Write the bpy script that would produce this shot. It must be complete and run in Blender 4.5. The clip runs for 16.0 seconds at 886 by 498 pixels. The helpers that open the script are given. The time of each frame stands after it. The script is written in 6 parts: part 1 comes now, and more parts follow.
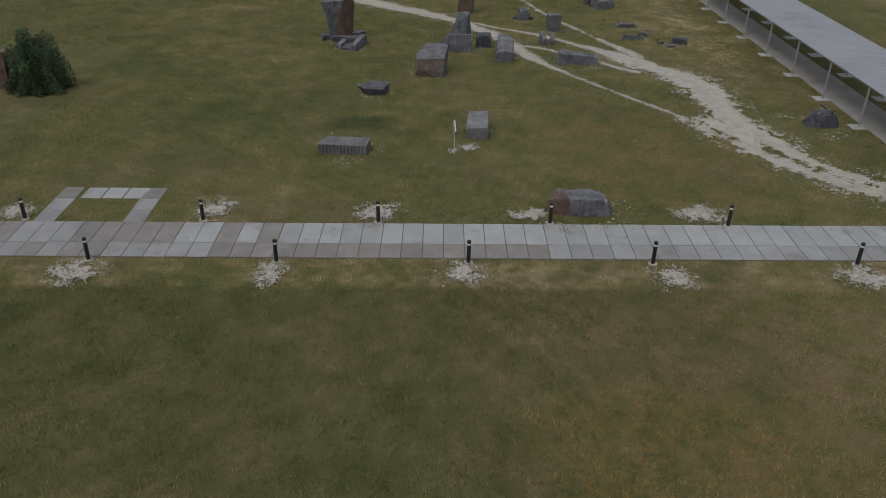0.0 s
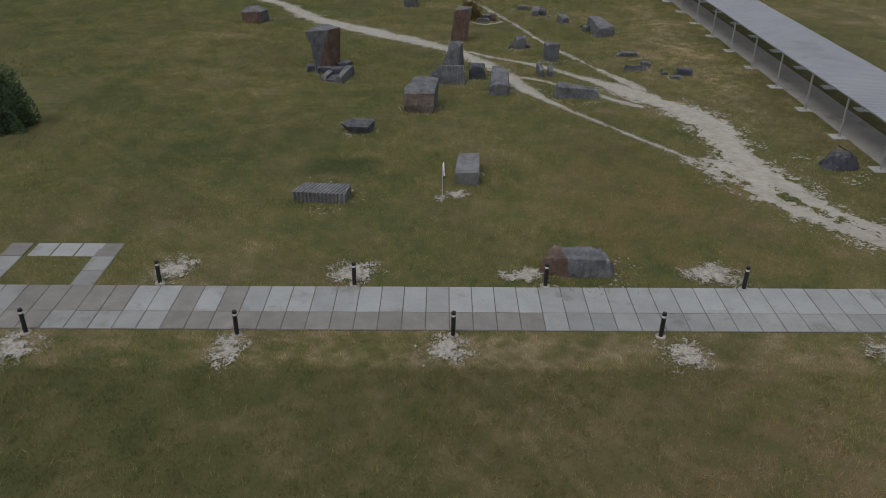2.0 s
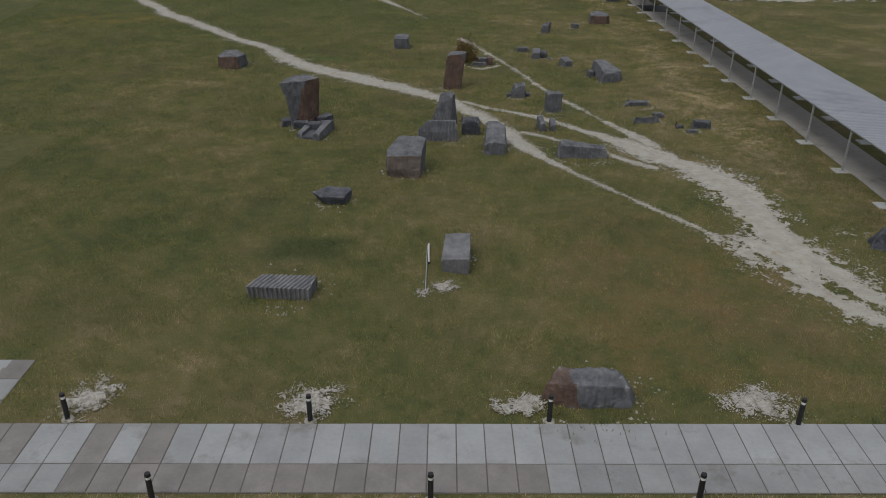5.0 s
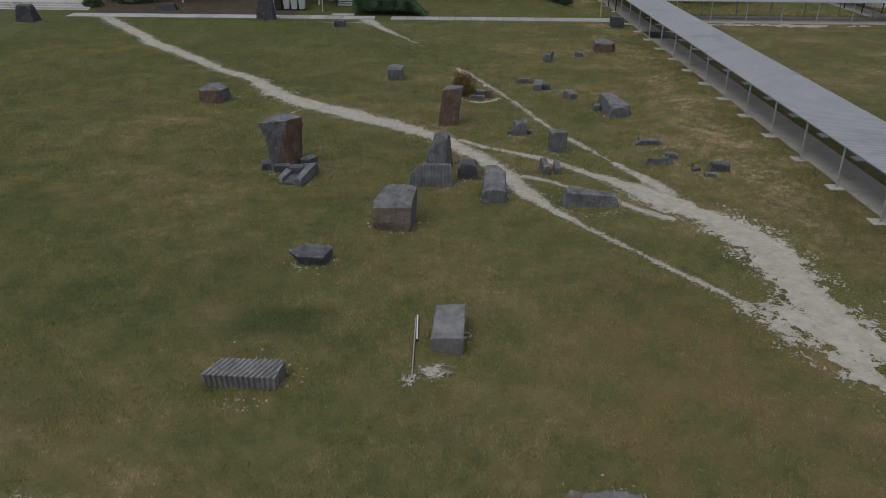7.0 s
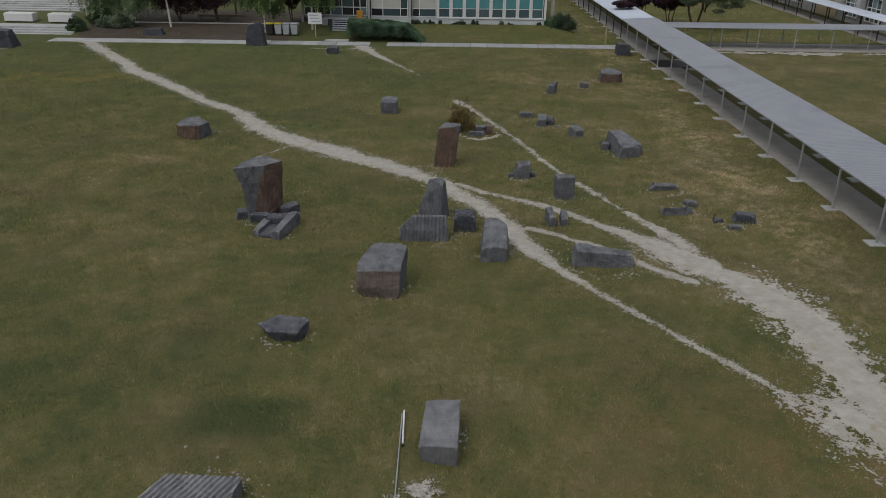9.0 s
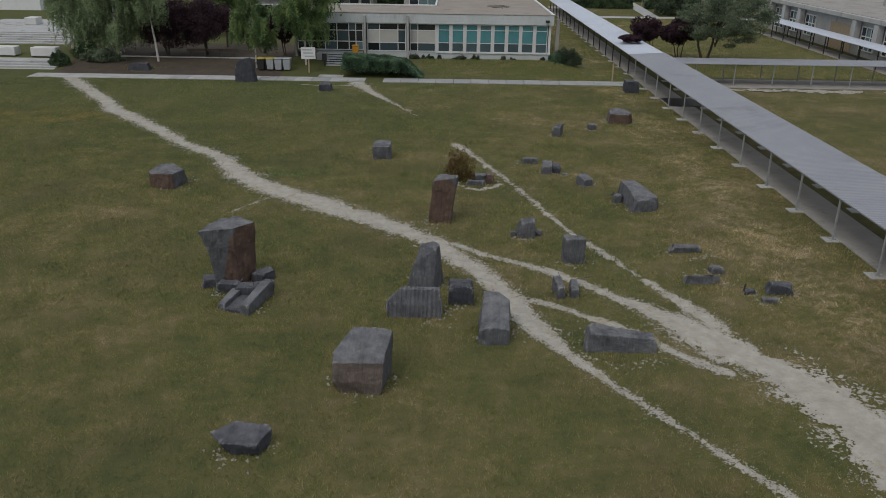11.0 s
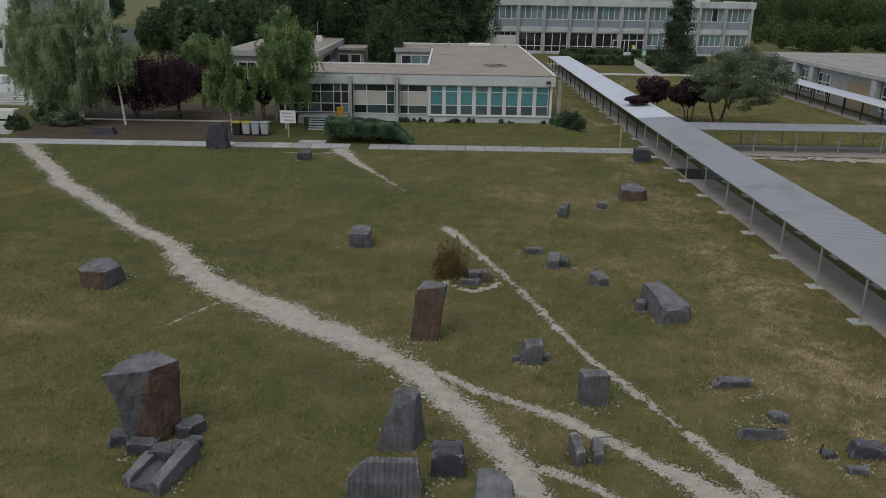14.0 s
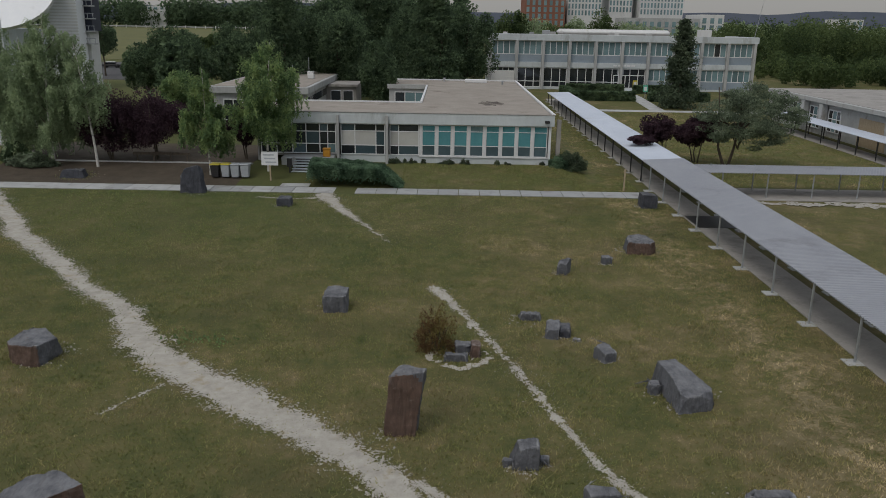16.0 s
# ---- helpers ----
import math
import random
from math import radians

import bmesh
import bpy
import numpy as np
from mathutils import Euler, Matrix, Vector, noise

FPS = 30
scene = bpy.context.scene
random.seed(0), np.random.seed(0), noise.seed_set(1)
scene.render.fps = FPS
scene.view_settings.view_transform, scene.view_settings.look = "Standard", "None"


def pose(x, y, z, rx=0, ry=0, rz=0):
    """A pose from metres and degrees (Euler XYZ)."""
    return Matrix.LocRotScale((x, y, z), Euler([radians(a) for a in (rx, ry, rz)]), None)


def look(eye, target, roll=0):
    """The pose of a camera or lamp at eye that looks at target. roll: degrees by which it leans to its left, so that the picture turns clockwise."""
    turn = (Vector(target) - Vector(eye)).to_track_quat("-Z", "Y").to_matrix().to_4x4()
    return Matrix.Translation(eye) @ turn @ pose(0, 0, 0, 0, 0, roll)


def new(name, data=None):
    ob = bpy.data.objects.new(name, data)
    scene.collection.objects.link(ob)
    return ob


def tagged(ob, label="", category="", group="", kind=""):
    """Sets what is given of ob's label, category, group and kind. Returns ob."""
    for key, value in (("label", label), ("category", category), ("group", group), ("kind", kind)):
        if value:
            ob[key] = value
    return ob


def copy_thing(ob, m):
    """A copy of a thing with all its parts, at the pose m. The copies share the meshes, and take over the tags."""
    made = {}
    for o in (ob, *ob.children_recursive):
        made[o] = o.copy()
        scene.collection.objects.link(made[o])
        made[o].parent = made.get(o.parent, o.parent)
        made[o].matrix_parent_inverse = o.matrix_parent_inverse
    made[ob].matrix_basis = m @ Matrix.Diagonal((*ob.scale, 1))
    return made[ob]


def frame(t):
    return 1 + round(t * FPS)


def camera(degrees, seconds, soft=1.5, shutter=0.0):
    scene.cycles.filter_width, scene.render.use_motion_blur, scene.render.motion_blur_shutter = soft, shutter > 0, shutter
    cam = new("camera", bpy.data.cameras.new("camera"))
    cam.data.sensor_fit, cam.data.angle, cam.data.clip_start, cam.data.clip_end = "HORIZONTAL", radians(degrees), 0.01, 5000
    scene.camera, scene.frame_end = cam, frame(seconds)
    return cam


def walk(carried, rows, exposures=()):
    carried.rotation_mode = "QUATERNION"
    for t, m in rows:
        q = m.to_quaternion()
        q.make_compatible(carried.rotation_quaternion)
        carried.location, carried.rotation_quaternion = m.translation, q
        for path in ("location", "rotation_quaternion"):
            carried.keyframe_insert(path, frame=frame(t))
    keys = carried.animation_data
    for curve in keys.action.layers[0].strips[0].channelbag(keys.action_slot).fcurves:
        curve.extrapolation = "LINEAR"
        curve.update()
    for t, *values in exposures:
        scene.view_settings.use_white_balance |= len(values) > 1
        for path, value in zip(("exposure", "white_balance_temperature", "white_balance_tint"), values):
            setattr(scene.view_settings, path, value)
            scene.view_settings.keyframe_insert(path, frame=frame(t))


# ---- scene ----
cam = camera(58.6, 16.0, soft=0.7)
PATH = [
    (0, (-1.064, -22.163, 12.978), (-0.883, -4.738, 3.163), 1.34),
    (0.5, (-0.896, -21.377, 12.982), (-0.727, -3.904, 3.251), 1.24),
    (1, (-0.744, -20.575, 12.992), (-0.586, -3.052, 3.352), 1.24),
    (1.5, (-0.610, -19.749, 12.994), (-0.463, -2.183, 3.432), 1.23),
    (2, (-0.499, -18.910, 13.002), (-0.354, -1.295, 3.531), 1.23),
    (2.5, (-0.381, -18.030, 13.012), (-0.247, -0.365, 3.635), 1.23),
    (3, (-0.271, -17.125, 13.016), (-0.148, 0.590, 3.735), 1.22),
    (3.5, (-0.169, -16.204, 13.015), (-0.038, 1.559, 3.824), 1.22),
    (4, (-0.065, -15.259, 13.010), (0.045, 2.545, 3.899), 1.12),
    (6.5, (0.466, -10.318, 12.854), (0.468, 7.766, 4.311), 0.51),
    (7, (0.520, -9.272, 12.862), (0.511, 8.850, 4.400), 0.60),
    (7.5, (0.545, -8.235, 12.879), (0.555, 9.921, 4.490), 0.80),
    (8, (0.588, -7.201, 12.887), (0.606, 11.005, 4.608), 0.80),
    (8.5, (0.644, -6.159, 12.891), (0.651, 12.097, 4.722), 0.80),
    (9, (0.718, -5.079, 12.898), (0.713, 13.229, 4.847), 0.79),
    (11.5, (1.083, 0.659, 12.942), (1.007, 19.298, 5.690), 0.88),
    (12, (1.137, 1.935, 12.974), (1.068, 20.646, 5.911), 0.88),
    (12.5, (1.185, 3.209, 13.008), (1.123, 21.991, 6.136), 0.87),
    (13, (1.217, 4.478, 13.025), (1.182, 23.332, 6.352), 0.97),
    (13.5, (1.288, 5.798, 13.031), (1.260, 24.719, 6.549), 0.97),
    (14, (1.409, 7.073, 13.034), (1.389, 26.058, 6.745), 0.96),
    (14.5, (1.581, 8.299, 13.045), (1.548, 27.349, 6.954), 0.96),
    (15, (1.776, 9.503, 13.061), (1.721, 28.610, 7.150), 0.96),
    (15.5, (1.948, 10.707, 13.066), (1.900, 29.874, 7.356), 0.95),
    (16, (2.095, 11.879, 13.062), (2.044, 31.102, 7.543), 0.95),
]
walk(cam, [(t, look(eye, target, roll)) for t, eye, target, roll in PATH])

# ---- light ----
world = bpy.data.worlds.new("overcast")
scene.world = world
world.use_nodes = True
wn, wl = world.node_tree.nodes, world.node_tree.links
wn.clear()
sky = wn.new("ShaderNodeTexSky")
sky.sky_type, sky.sun_disc = "NISHITA", False
sky.sun_elevation, sky.sun_rotation = radians(50), radians(215)
sky.dust_density = 4.0
veil = wn.new("ShaderNodeMix")
veil.data_type = "RGBA"
veil.inputs[0].default_value = 0.85
# an overcast dome: brighter overhead than at the horizon
dome = wn.new("ShaderNodeTexCoord")
rise = wn.new("ShaderNodeSeparateXYZ")
cloud = wn.new("ShaderNodeMix")
cloud.data_type = "RGBA"
cloud.inputs[6].default_value = (2.75, 2.7, 2.6, 1)
cloud.inputs[7].default_value = (5.7, 5.95, 6.45, 1)
wl.new(dome.outputs["Generated"], rise.inputs[0])
wl.new(rise.outputs[2], cloud.inputs[0])
wl.new(cloud.outputs[2], veil.inputs[7])
bg = wn.new("ShaderNodeBackground")
bg.inputs[1].default_value = 0.122
wo = wn.new("ShaderNodeOutputWorld")
wl.new(sky.outputs[0], veil.inputs[6])
wl.new(veil.outputs[2], bg.inputs[0])
wl.new(bg.outputs[0], wo.inputs[0])

sun = new("sun", bpy.data.lights.new("sun", "SUN"))
sun.data.energy, sun.data.angle, sun.data.color = 0.8, radians(25), (1.0, 0.95, 0.87)
sun.matrix_world = look((-25, -30, 55), (0, 0, 0))

# ---- lie of the land ----
TILT_X = 0.0143


def step(a, b, v):
    s = np.clip((np.asarray(v, float) - a) / (b - a), 0, 1)
    return s * s * (3 - 2 * s)


def gz(x, y):
    """Height of the ground: a lawn that leans a little, level at the far pavement, a bank up to the low building."""
    s = step(40, 70, y)
    z = TILT_X * np.clip(x, -40, 40) * (1 - s) + 0.22 * s
    z = z + 0.83 * step(74, 81, y) * (1 - step(11, 15, x)) + 0.9 * step(128, 160, y) * step(5, 20, x)
    return z


def gzf(x, y):
    return float(gz(x, y))


def lattice(x, y, size, seed):
    """Smooth noise in -1..1 for arrays of places."""
    rng = np.random.RandomState(seed)
    grid = rng.uniform(-1, 1, (256, 256))
    u, v = np.asarray(x) / size, np.asarray(y) / size
    i, j = np.floor(u).astype(int), np.floor(v).astype(int)
    a, b = u - i, v - j
    a, b = a * a * (3 - 2 * a), b * b * (3 - 2 * b)
    g = lambda p, q: grid[p % 256, q % 256]
    return (g(i, j) * (1 - a) + g(i + 1, j) * a) * (1 - b) + (g(i, j + 1) * (1 - a) + g(i + 1, j + 1) * a) * b


# ---- materials ----
def node_mat(name):
    m = bpy.data.materials.new(name)
    m.use_nodes = True
    n, l = m.node_tree.nodes, m.node_tree.links
    return m, n, l, n["Principled BSDF"]


def noise_node(n, l, vec, scale, detail=4.0, rough=0.6):
    k = n.new("ShaderNodeTexNoise")
    k.inputs["Scale"].default_value, k.inputs["Detail"].default_value = scale, detail
    k.inputs["Roughness"].default_value = rough
    l.new(vec, k.inputs["Vector"])
    return k.outputs[0]


def ramp(n, l, fac, stops):
    r = n.new("ShaderNodeValToRGB")
    while len(r.color_ramp.elements) < len(stops):
        r.color_ramp.elements.new(0.5)
    for e, (p, c) in zip(r.color_ramp.elements, stops):
        e.position, e.color = p, (*c, 1)
    l.new(fac, r.inputs[0])
    return r.outputs[0]


def mixc(n, l, fac, a, b, mode="MIX"):
    k = n.new("ShaderNodeMix")
    k.data_type, k.blend_type = "RGBA", mode
    for s, v in ((k.inputs[0], fac), (k.inputs[6], a), (k.inputs[7], b)):
        if isinstance(v, (int, float)):
            s.default_value = v
        elif isinstance(v, tuple):
            s.default_value = (*v, 1)
        else:
            l.new(v, s)
    return k.outputs[2]


def maths(n, l, op, a, b=0.0):
    k = n.new("ShaderNodeMath")
    k.operation = op
    for s, v in ((k.inputs[0], a), (k.inputs[1], b)):
        if isinstance(v, (int, float)):
            s.default_value = v
        else:
            l.new(v, s)
    return k.outputs[0]


def span(n, l, v, a, b):
    k = n.new("ShaderNodeMapRange")
    k.inputs[1].default_value, k.inputs[2].default_value = a, b
    l.new(v, k.inputs[0])
    return k.outputs[0]


def surf(name, c1, c2, scale=3.0, rough=0.8, bump=0.25, stain=None, stain_at=0.6, metal=0.0, vary=0.0, stretch=(1, 1, 1), spec=0.4):
    """A weathered surface: two scales of grain between c1 and c2, stains, fine relief, and a tint of its own for each object."""
    m, n, l, p = node_mat(name)
    gp = n.new("ShaderNodeNewGeometry")
    mp = n.new("ShaderNodeMapping")
    mp.inputs["Scale"].default_value = stretch
    l.new(gp.outputs["Position"], mp.inputs[0])
    v = mp.outputs[0]
    a, b = noise_node(n, l, v, scale, 5), noise_node(n, l, v, scale * 9, 3)
    f = maths(n, l, "ADD", maths(n, l, "MULTIPLY", a, 0.7), maths(n, l, "MULTIPLY", b, 0.3))
    col = ramp(n, l, f, [(0.32, c1), (0.68, c2)])
    if stain:
        s = span(n, l, noise_node(n, l, v, scale * 0.6, 6, 0.7), stain_at - 0.06, stain_at + 0.06)
        col = mixc(n, l, s, col, stain)
    if vary:
        oi = n.new("ShaderNodeObjectInfo")
        g = maths(n, l, "ADD", maths(n, l, "MULTIPLY", oi.outputs["Random"], 2 * vary), 1 - vary)
        hs = n.new("ShaderNodeHueSaturation")
        l.new(col, hs.inputs["Color"])
        l.new(g, hs.inputs["Value"])
        col = hs.outputs[0]
    l.new(col, p.inputs["Base Color"])
    p.inputs["Roughness"].default_value, p.inputs["Metallic"].default_value = rough, metal
    p.inputs["Specular IOR Level"].default_value = spec
    if bump:
        bp = n.new("ShaderNodeBump")
        bp.inputs["Strength"].default_value, bp.inputs["Distance"].default_value = bump, 0.03
        l.new(f, bp.inputs["Height"])
        l.new(bp.outputs[0], p.inputs["Normal"])
    return m


def lawn_colour(n, l):
    """Green, golden and dull patches of the lawn by place, drier towards the covered walk and in front of the slabs."""
    g = n.new("ShaderNodeNewGeometry")
    pos = g.outputs["Position"]
    sx = n.new("ShaderNodeSeparateXYZ")
    l.new(pos, sx.inputs[0])
    x, y = sx.outputs[0], sx.outputs[1]
    mul = lambda a, b: maths(n, l, "MULTIPLY", a, b)
    add = lambda a, b: maths(n, l, "ADD", a, b)
    sub = lambda a, b: maths(n, l, "SUBTRACT", a, b)
    zone = lambda v, a, b: span(n, l, v, a, b)
    inside = lambda v, a, b, c, d: mul(zone(v, a, b), zone(v, d, c))
    big, mid = noise_node(n, l, pos, 0.10, 3), noise_node(n, l, pos, 0.62, 5, 0.68)
    tuft, fine = noise_node(n, l, pos, 2.4, 4, 0.65), noise_node(n, l, pos, 8.0, 4, 0.72)
    dull = noise_node(n, l, pos, 0.21, 4, 0.6)
    d = add(mul(big, 0.80), add(mul(mid, 0.85), mul(tuft, 0.55)))
    d = sub(add(d, mul(sub(fine, 0.5), 0.34)), 0.60)
    right = mul(zone(x, 3.0, 15.0), 0.03)
    left = mul(mul(zone(x, 0.0, -12.0), zone(y, 2.0, 6.0)), 0.05)
    d = add(d, sub(right, left))
    # dry strip along the slabs, cut off by the mown edge, and the parched corner beyond it
    band = mul(inside(y, -1.75, -1.35, 0.0, 0.6), zone(mid, 0.36, 0.56))
    corner = mul(zone(y, 0.5, -4.0), zone(x, -1.0, 8.0))
    d = add(d, add(mul(band, 0.16), mul(corner, 0.06)))
    # straw that lies in a line beside the covered walk
    line = inside(x, 13.2, 15.2, 16.0, 17.6)
    straw = mul(mul(line, zone(y, 14.0, 24.0)), zone(add(mul(tuft, 0.5), mul(fine, 0.5)), 0.46, 0.58))
    d = add(d, mul(straw, 0.26))
    col = ramp(n, l, d, [(0.24, (0.078, 0.098, 0.036)), (0.42, (0.124, 0.130, 0.049)), (0.56, (0.166, 0.153, 0.066)), (0.70, (0.232, 0.192, 0.102)), (0.86, (0.34, 0.28, 0.170))])
    col = mixc(n, l, mul(zone(dull, 0.48, 0.66), 0.40), col, (0.096, 0.088, 0.046))
    # bank of darker growth on this side of the mown edge
    lush = mul(zone(y, -1.45, -1.75), zone(x, 12.0, 2.0))
    col = mixc(n, l, mul(lush, add(0.36, mul(zone(mid, 0.60, 0.38), 0.16))), col, (0.058, 0.062, 0.022))
    parched = mul(corner, zone(add(mul(mid, 0.6), mul(fine, 0.4)), 0.42, 0.60))
    col = mixc(n, l, mul(parched, 0.6), col, (0.165, 0.115, 0.062))
    russet = mul(mul(inside(x, 2.5, 6.0, 11.0, 14.0), inside(y, 2.8, 5.0, 12.0, 17.0)), zone(add(mul(mid, 0.65), mul(fine, 0.35)), 0.44, 0.60))
    col = mixc(n, l, mul(russet, 0.55), col, (0.180, 0.120, 0.050))
    gold = mul(zone(y, -5.5, -7.5), inside(x, 0.0, 3.0, 6.0, 10.0))
    gold = mul(gold, zone(add(mul(tuft, 0.6), mul(fine, 0.4)), 0.44, 0.60))
    col = mixc(n, l, mul(gold, 0.7), col, (0.225, 0.155, 0.05))
    # darker green rectangle, yellow scars near the far pavement
    green_patch = mul(inside(x, -6.6, -5.6, -3.9, -2.9), inside(y, 11.6, 12.3, 13.3, 14.0))
    col = mixc(n, l, mul(green_patch, 0.75), col, (0.047, 0.072, 0.027))
    scar = mul(mul(inside(x, -36.0, -32.0, -26.0, -22.0), inside(y, 54.5, 56.0, 58.0, 59.5)), zone(mid, 0.40, 0.58))
    col = mixc(n, l, mul(scar, 0.8), col, (0.235, 0.175, 0.060))
    far = mul(zone(y, 44.0, 68.0), zone(x, 14.0, -6.0))
    col = mixc(n, l, mul(far, 0.5), col, (0.088, 0.122, 0.044))
    beyond = mul(zone(y, 73.0, 76.0), zone(mid, 0.62, 0.42))
    return mixc(n, l, mul(beyond, 0.65), col, (0.132, 0.150, 0.056)), fine


def lawn_mat():
    m, n, l, p = node_mat("lawn_soil_and_grass")
    col, fine = lawn_colour(n, l)
    l.new(mixc(n, l, 0.36, col, (0.048, 0.042, 0.022)), p.inputs["Base Color"])
    p.inputs["Roughness"].default_value = 0.95
    p.inputs["Specular IOR Level"].default_value = 0.1
    bp = n.new("ShaderNodeBump")
    bp.inputs["Strength"].default_value, bp.inputs["Distance"].default_value = 0.5, 0.05
    l.new(fine, bp.inputs["Height"])
    l.new(bp.outputs[0], p.inputs["Normal"])
    return m


def blade_mat():
    m, n, l, p = node_mat("grass_blade")
    col, fine = lawn_colour(n, l)
    g = n.new("ShaderNodeNewGeometry")
    hs = n.new("ShaderNodeHueSaturation")
    l.new(maths(n, l, "ADD", maths(n, l, "MULTIPLY", g.outputs["Random Per Island"], 0.45), 1.60), hs.inputs["Value"])
    l.new(col, hs.inputs["Color"])
    straw = span(n, l, g.outputs["Random Per Island"], 0.94, 0.96)
    col = mixc(n, l, maths(n, l, "MULTIPLY", straw, 0.6), hs.outputs[0], (0.40, 0.33, 0.17))
    l.new(col, p.inputs["Base Color"])
    p.inputs["Roughness"].default_value = 0.7
    p.inputs["Specular IOR Level"].default_value = 0.2
    tr, mx = n.new("ShaderNodeBsdfTranslucent"), n.new("ShaderNodeMixShader")
    mx.inputs[0].default_value = 0.3
    l.new(col, tr.inputs[0])
    l.new(p.outputs[0], mx.inputs[1])
    l.new(tr.outputs[0], mx.inputs[2])
    l.new(mx.outputs[0], n["Material Output"].inputs[0])
    return m


def leaf_mat(name, c1, c2, c3, size=0.8):
    m, n, l, p = node_mat(name)
    g = n.new("ShaderNodeNewGeometry")
    a = span(n, l, noise_node(n, l, g.outputs["Position"], size, 3), 0.30, 0.70)
    f = maths(n, l, "ADD", maths(n, l, "MULTIPLY", a, 0.72), maths(n, l, "MULTIPLY", g.outputs["Random Per Island"], 0.28))
    col = ramp(n, l, f, [(0.25, c1), (0.5, c2), (0.75, c3)])
    l.new(col, p.inputs["Base Color"])
    p.inputs["Roughness"].default_value = 0.7
    p.inputs["Specular IOR Level"].default_value = 0.12
    tr, mx = n.new("ShaderNodeBsdfTranslucent"), n.new("ShaderNodeMixShader")
    mx.inputs[0].default_value = 0.42
    l.new(col, tr.inputs[0])
    l.new(p.outputs[0], mx.inputs[1])
    l.new(tr.outputs[0], mx.inputs[2])
    l.new(mx.outputs[0], n["Material Output"].inputs[0])
    return m


LAWN, BLADE = lawn_mat(), blade_mat()
CHALK = surf("trodden_chalk", (0.285, 0.268, 0.232), (0.43, 0.41, 0.362), 2.2, 0.95, 0.5, (0.30, 0.26, 0.18), 0.63)
RUBBLE = surf("pale_rubble", (0.24, 0.225, 0.195), (0.50, 0.48, 0.44), 7, 0.95, 0.9, (0.14, 0.12, 0.08), 0.58)
SLAB_GREY = surf("pale_concrete_slab", (0.265, 0.275, 0.278), (0.345, 0.355, 0.36), 1.1, 0.85, 0.25, (0.225, 0.222, 0.215), 0.60, vary=0.10)
SLAB_BROWN = surf("brownish_concrete_slab", (0.170, 0.159, 0.152), (0.238, 0.223, 0.214), 1.6, 0.88, 0.25, (0.25, 0.245, 0.235), 0.64, vary=0.10)
SLAB_MID = surf("grey_concrete_slab", (0.215, 0.220, 0.222), (0.290, 0.296, 0.298), 1.3, 0.87, 0.25, (0.185, 0.18, 0.172), 0.60, vary=0.12)
BLACK_PAINT = surf("black_painted_metal", (0.012, 0.012, 0.013), (0.022, 0.022, 0.024), 8, 0.5, 0.1)
LENS = surf("frosted_lens", (0.55, 0.56, 0.55), (0.68, 0.68, 0.66), 10, 0.35, 0.05)


def stone_mat(name, c1, c2, streak, worn, worn_at=0.60):
    """Broken stone: blotches, upright streaks, pale edges, tops lightened in the colour as skylight does, coarse and
    fine relief.
    """
    m, n, l, p = node_mat(name)
    tc = n.new("ShaderNodeTexCoord")
    mp = n.new("ShaderNodeMapping")
    mp.inputs["Scale"].default_value = (1.6, 0.35, 0.22)
    mp.inputs["Rotation"].default_value = (0.15, 0.2, 0.25)
    l.new(tc.outputs["Object"], mp.inputs[0])
    v = tc.outputs["Object"]
    big, mid, fine = noise_node(n, l, v, 1.6, 5, 0.65), noise_node(n, l, v, 7.0, 5, 0.7), noise_node(n, l, v, 34.0, 3, 0.6)
    lines = noise_node(n, l, mp.outputs[0], 6.5, 4, 0.6)
    f = maths(n, l, "ADD", maths(n, l, "MULTIPLY", big, 0.45), maths(n, l, "ADD", maths(n, l, "MULTIPLY", lines, 0.3), maths(n, l, "ADD", maths(n, l, "MULTIPLY", mid, 0.13), maths(n, l, "MULTIPLY", fine, 0.12))))
    col = ramp(n, l, f, [(0.33, c1), (0.69, c2)])
    col = mixc(n, l, maths(n, l, "MULTIPLY", span(n, l, lines, 0.56, 0.68), 0.5), col, streak)
    col = mixc(n, l, maths(n, l, "MULTIPLY", span(n, l, mid, worn_at, worn_at + 0.1), 0.35), col, worn)
    g = n.new("ShaderNodeNewGeometry")
    edge = maths(n, l, "MULTIPLY", span(n, l, g.outputs["Pointiness"], 0.525, 0.575), span(n, l, lines, 0.36, 0.5))
    col = mixc(n, l, maths(n, l, "MULTIPLY", edge, 0.9), col, worn)
    # faces that look up are mixed paler: skylight put into the colour
    sn = n.new("ShaderNodeSeparateXYZ")
    l.new(g.outputs["Normal"], sn.inputs[0])
    sky_top = maths(n, l, "MULTIPLY", span(n, l, sn.outputs[2], 0.55, 0.95), span(n, l, big, 0.30, 0.66))
    col = mixc(n, l, maths(n, l, "MULTIPLY", sky_top, 0.30), col, worn)
    l.new(col, p.inputs["Base Color"])
    p.inputs["Roughness"].default_value, p.inputs["Specular IOR Level"].default_value = 0.8, 0.35
    bp = n.new("ShaderNodeBump")
    bp.inputs["Strength"].default_value, bp.inputs["Distance"].default_value = 0.9, 0.06
    l.new(maths(n, l, "ADD", f, maths(n, l, "MULTIPLY", lines, 0.5)), bp.inputs["Height"])
    l.new(bp.outputs[0], p.inputs["Normal"])
    return m


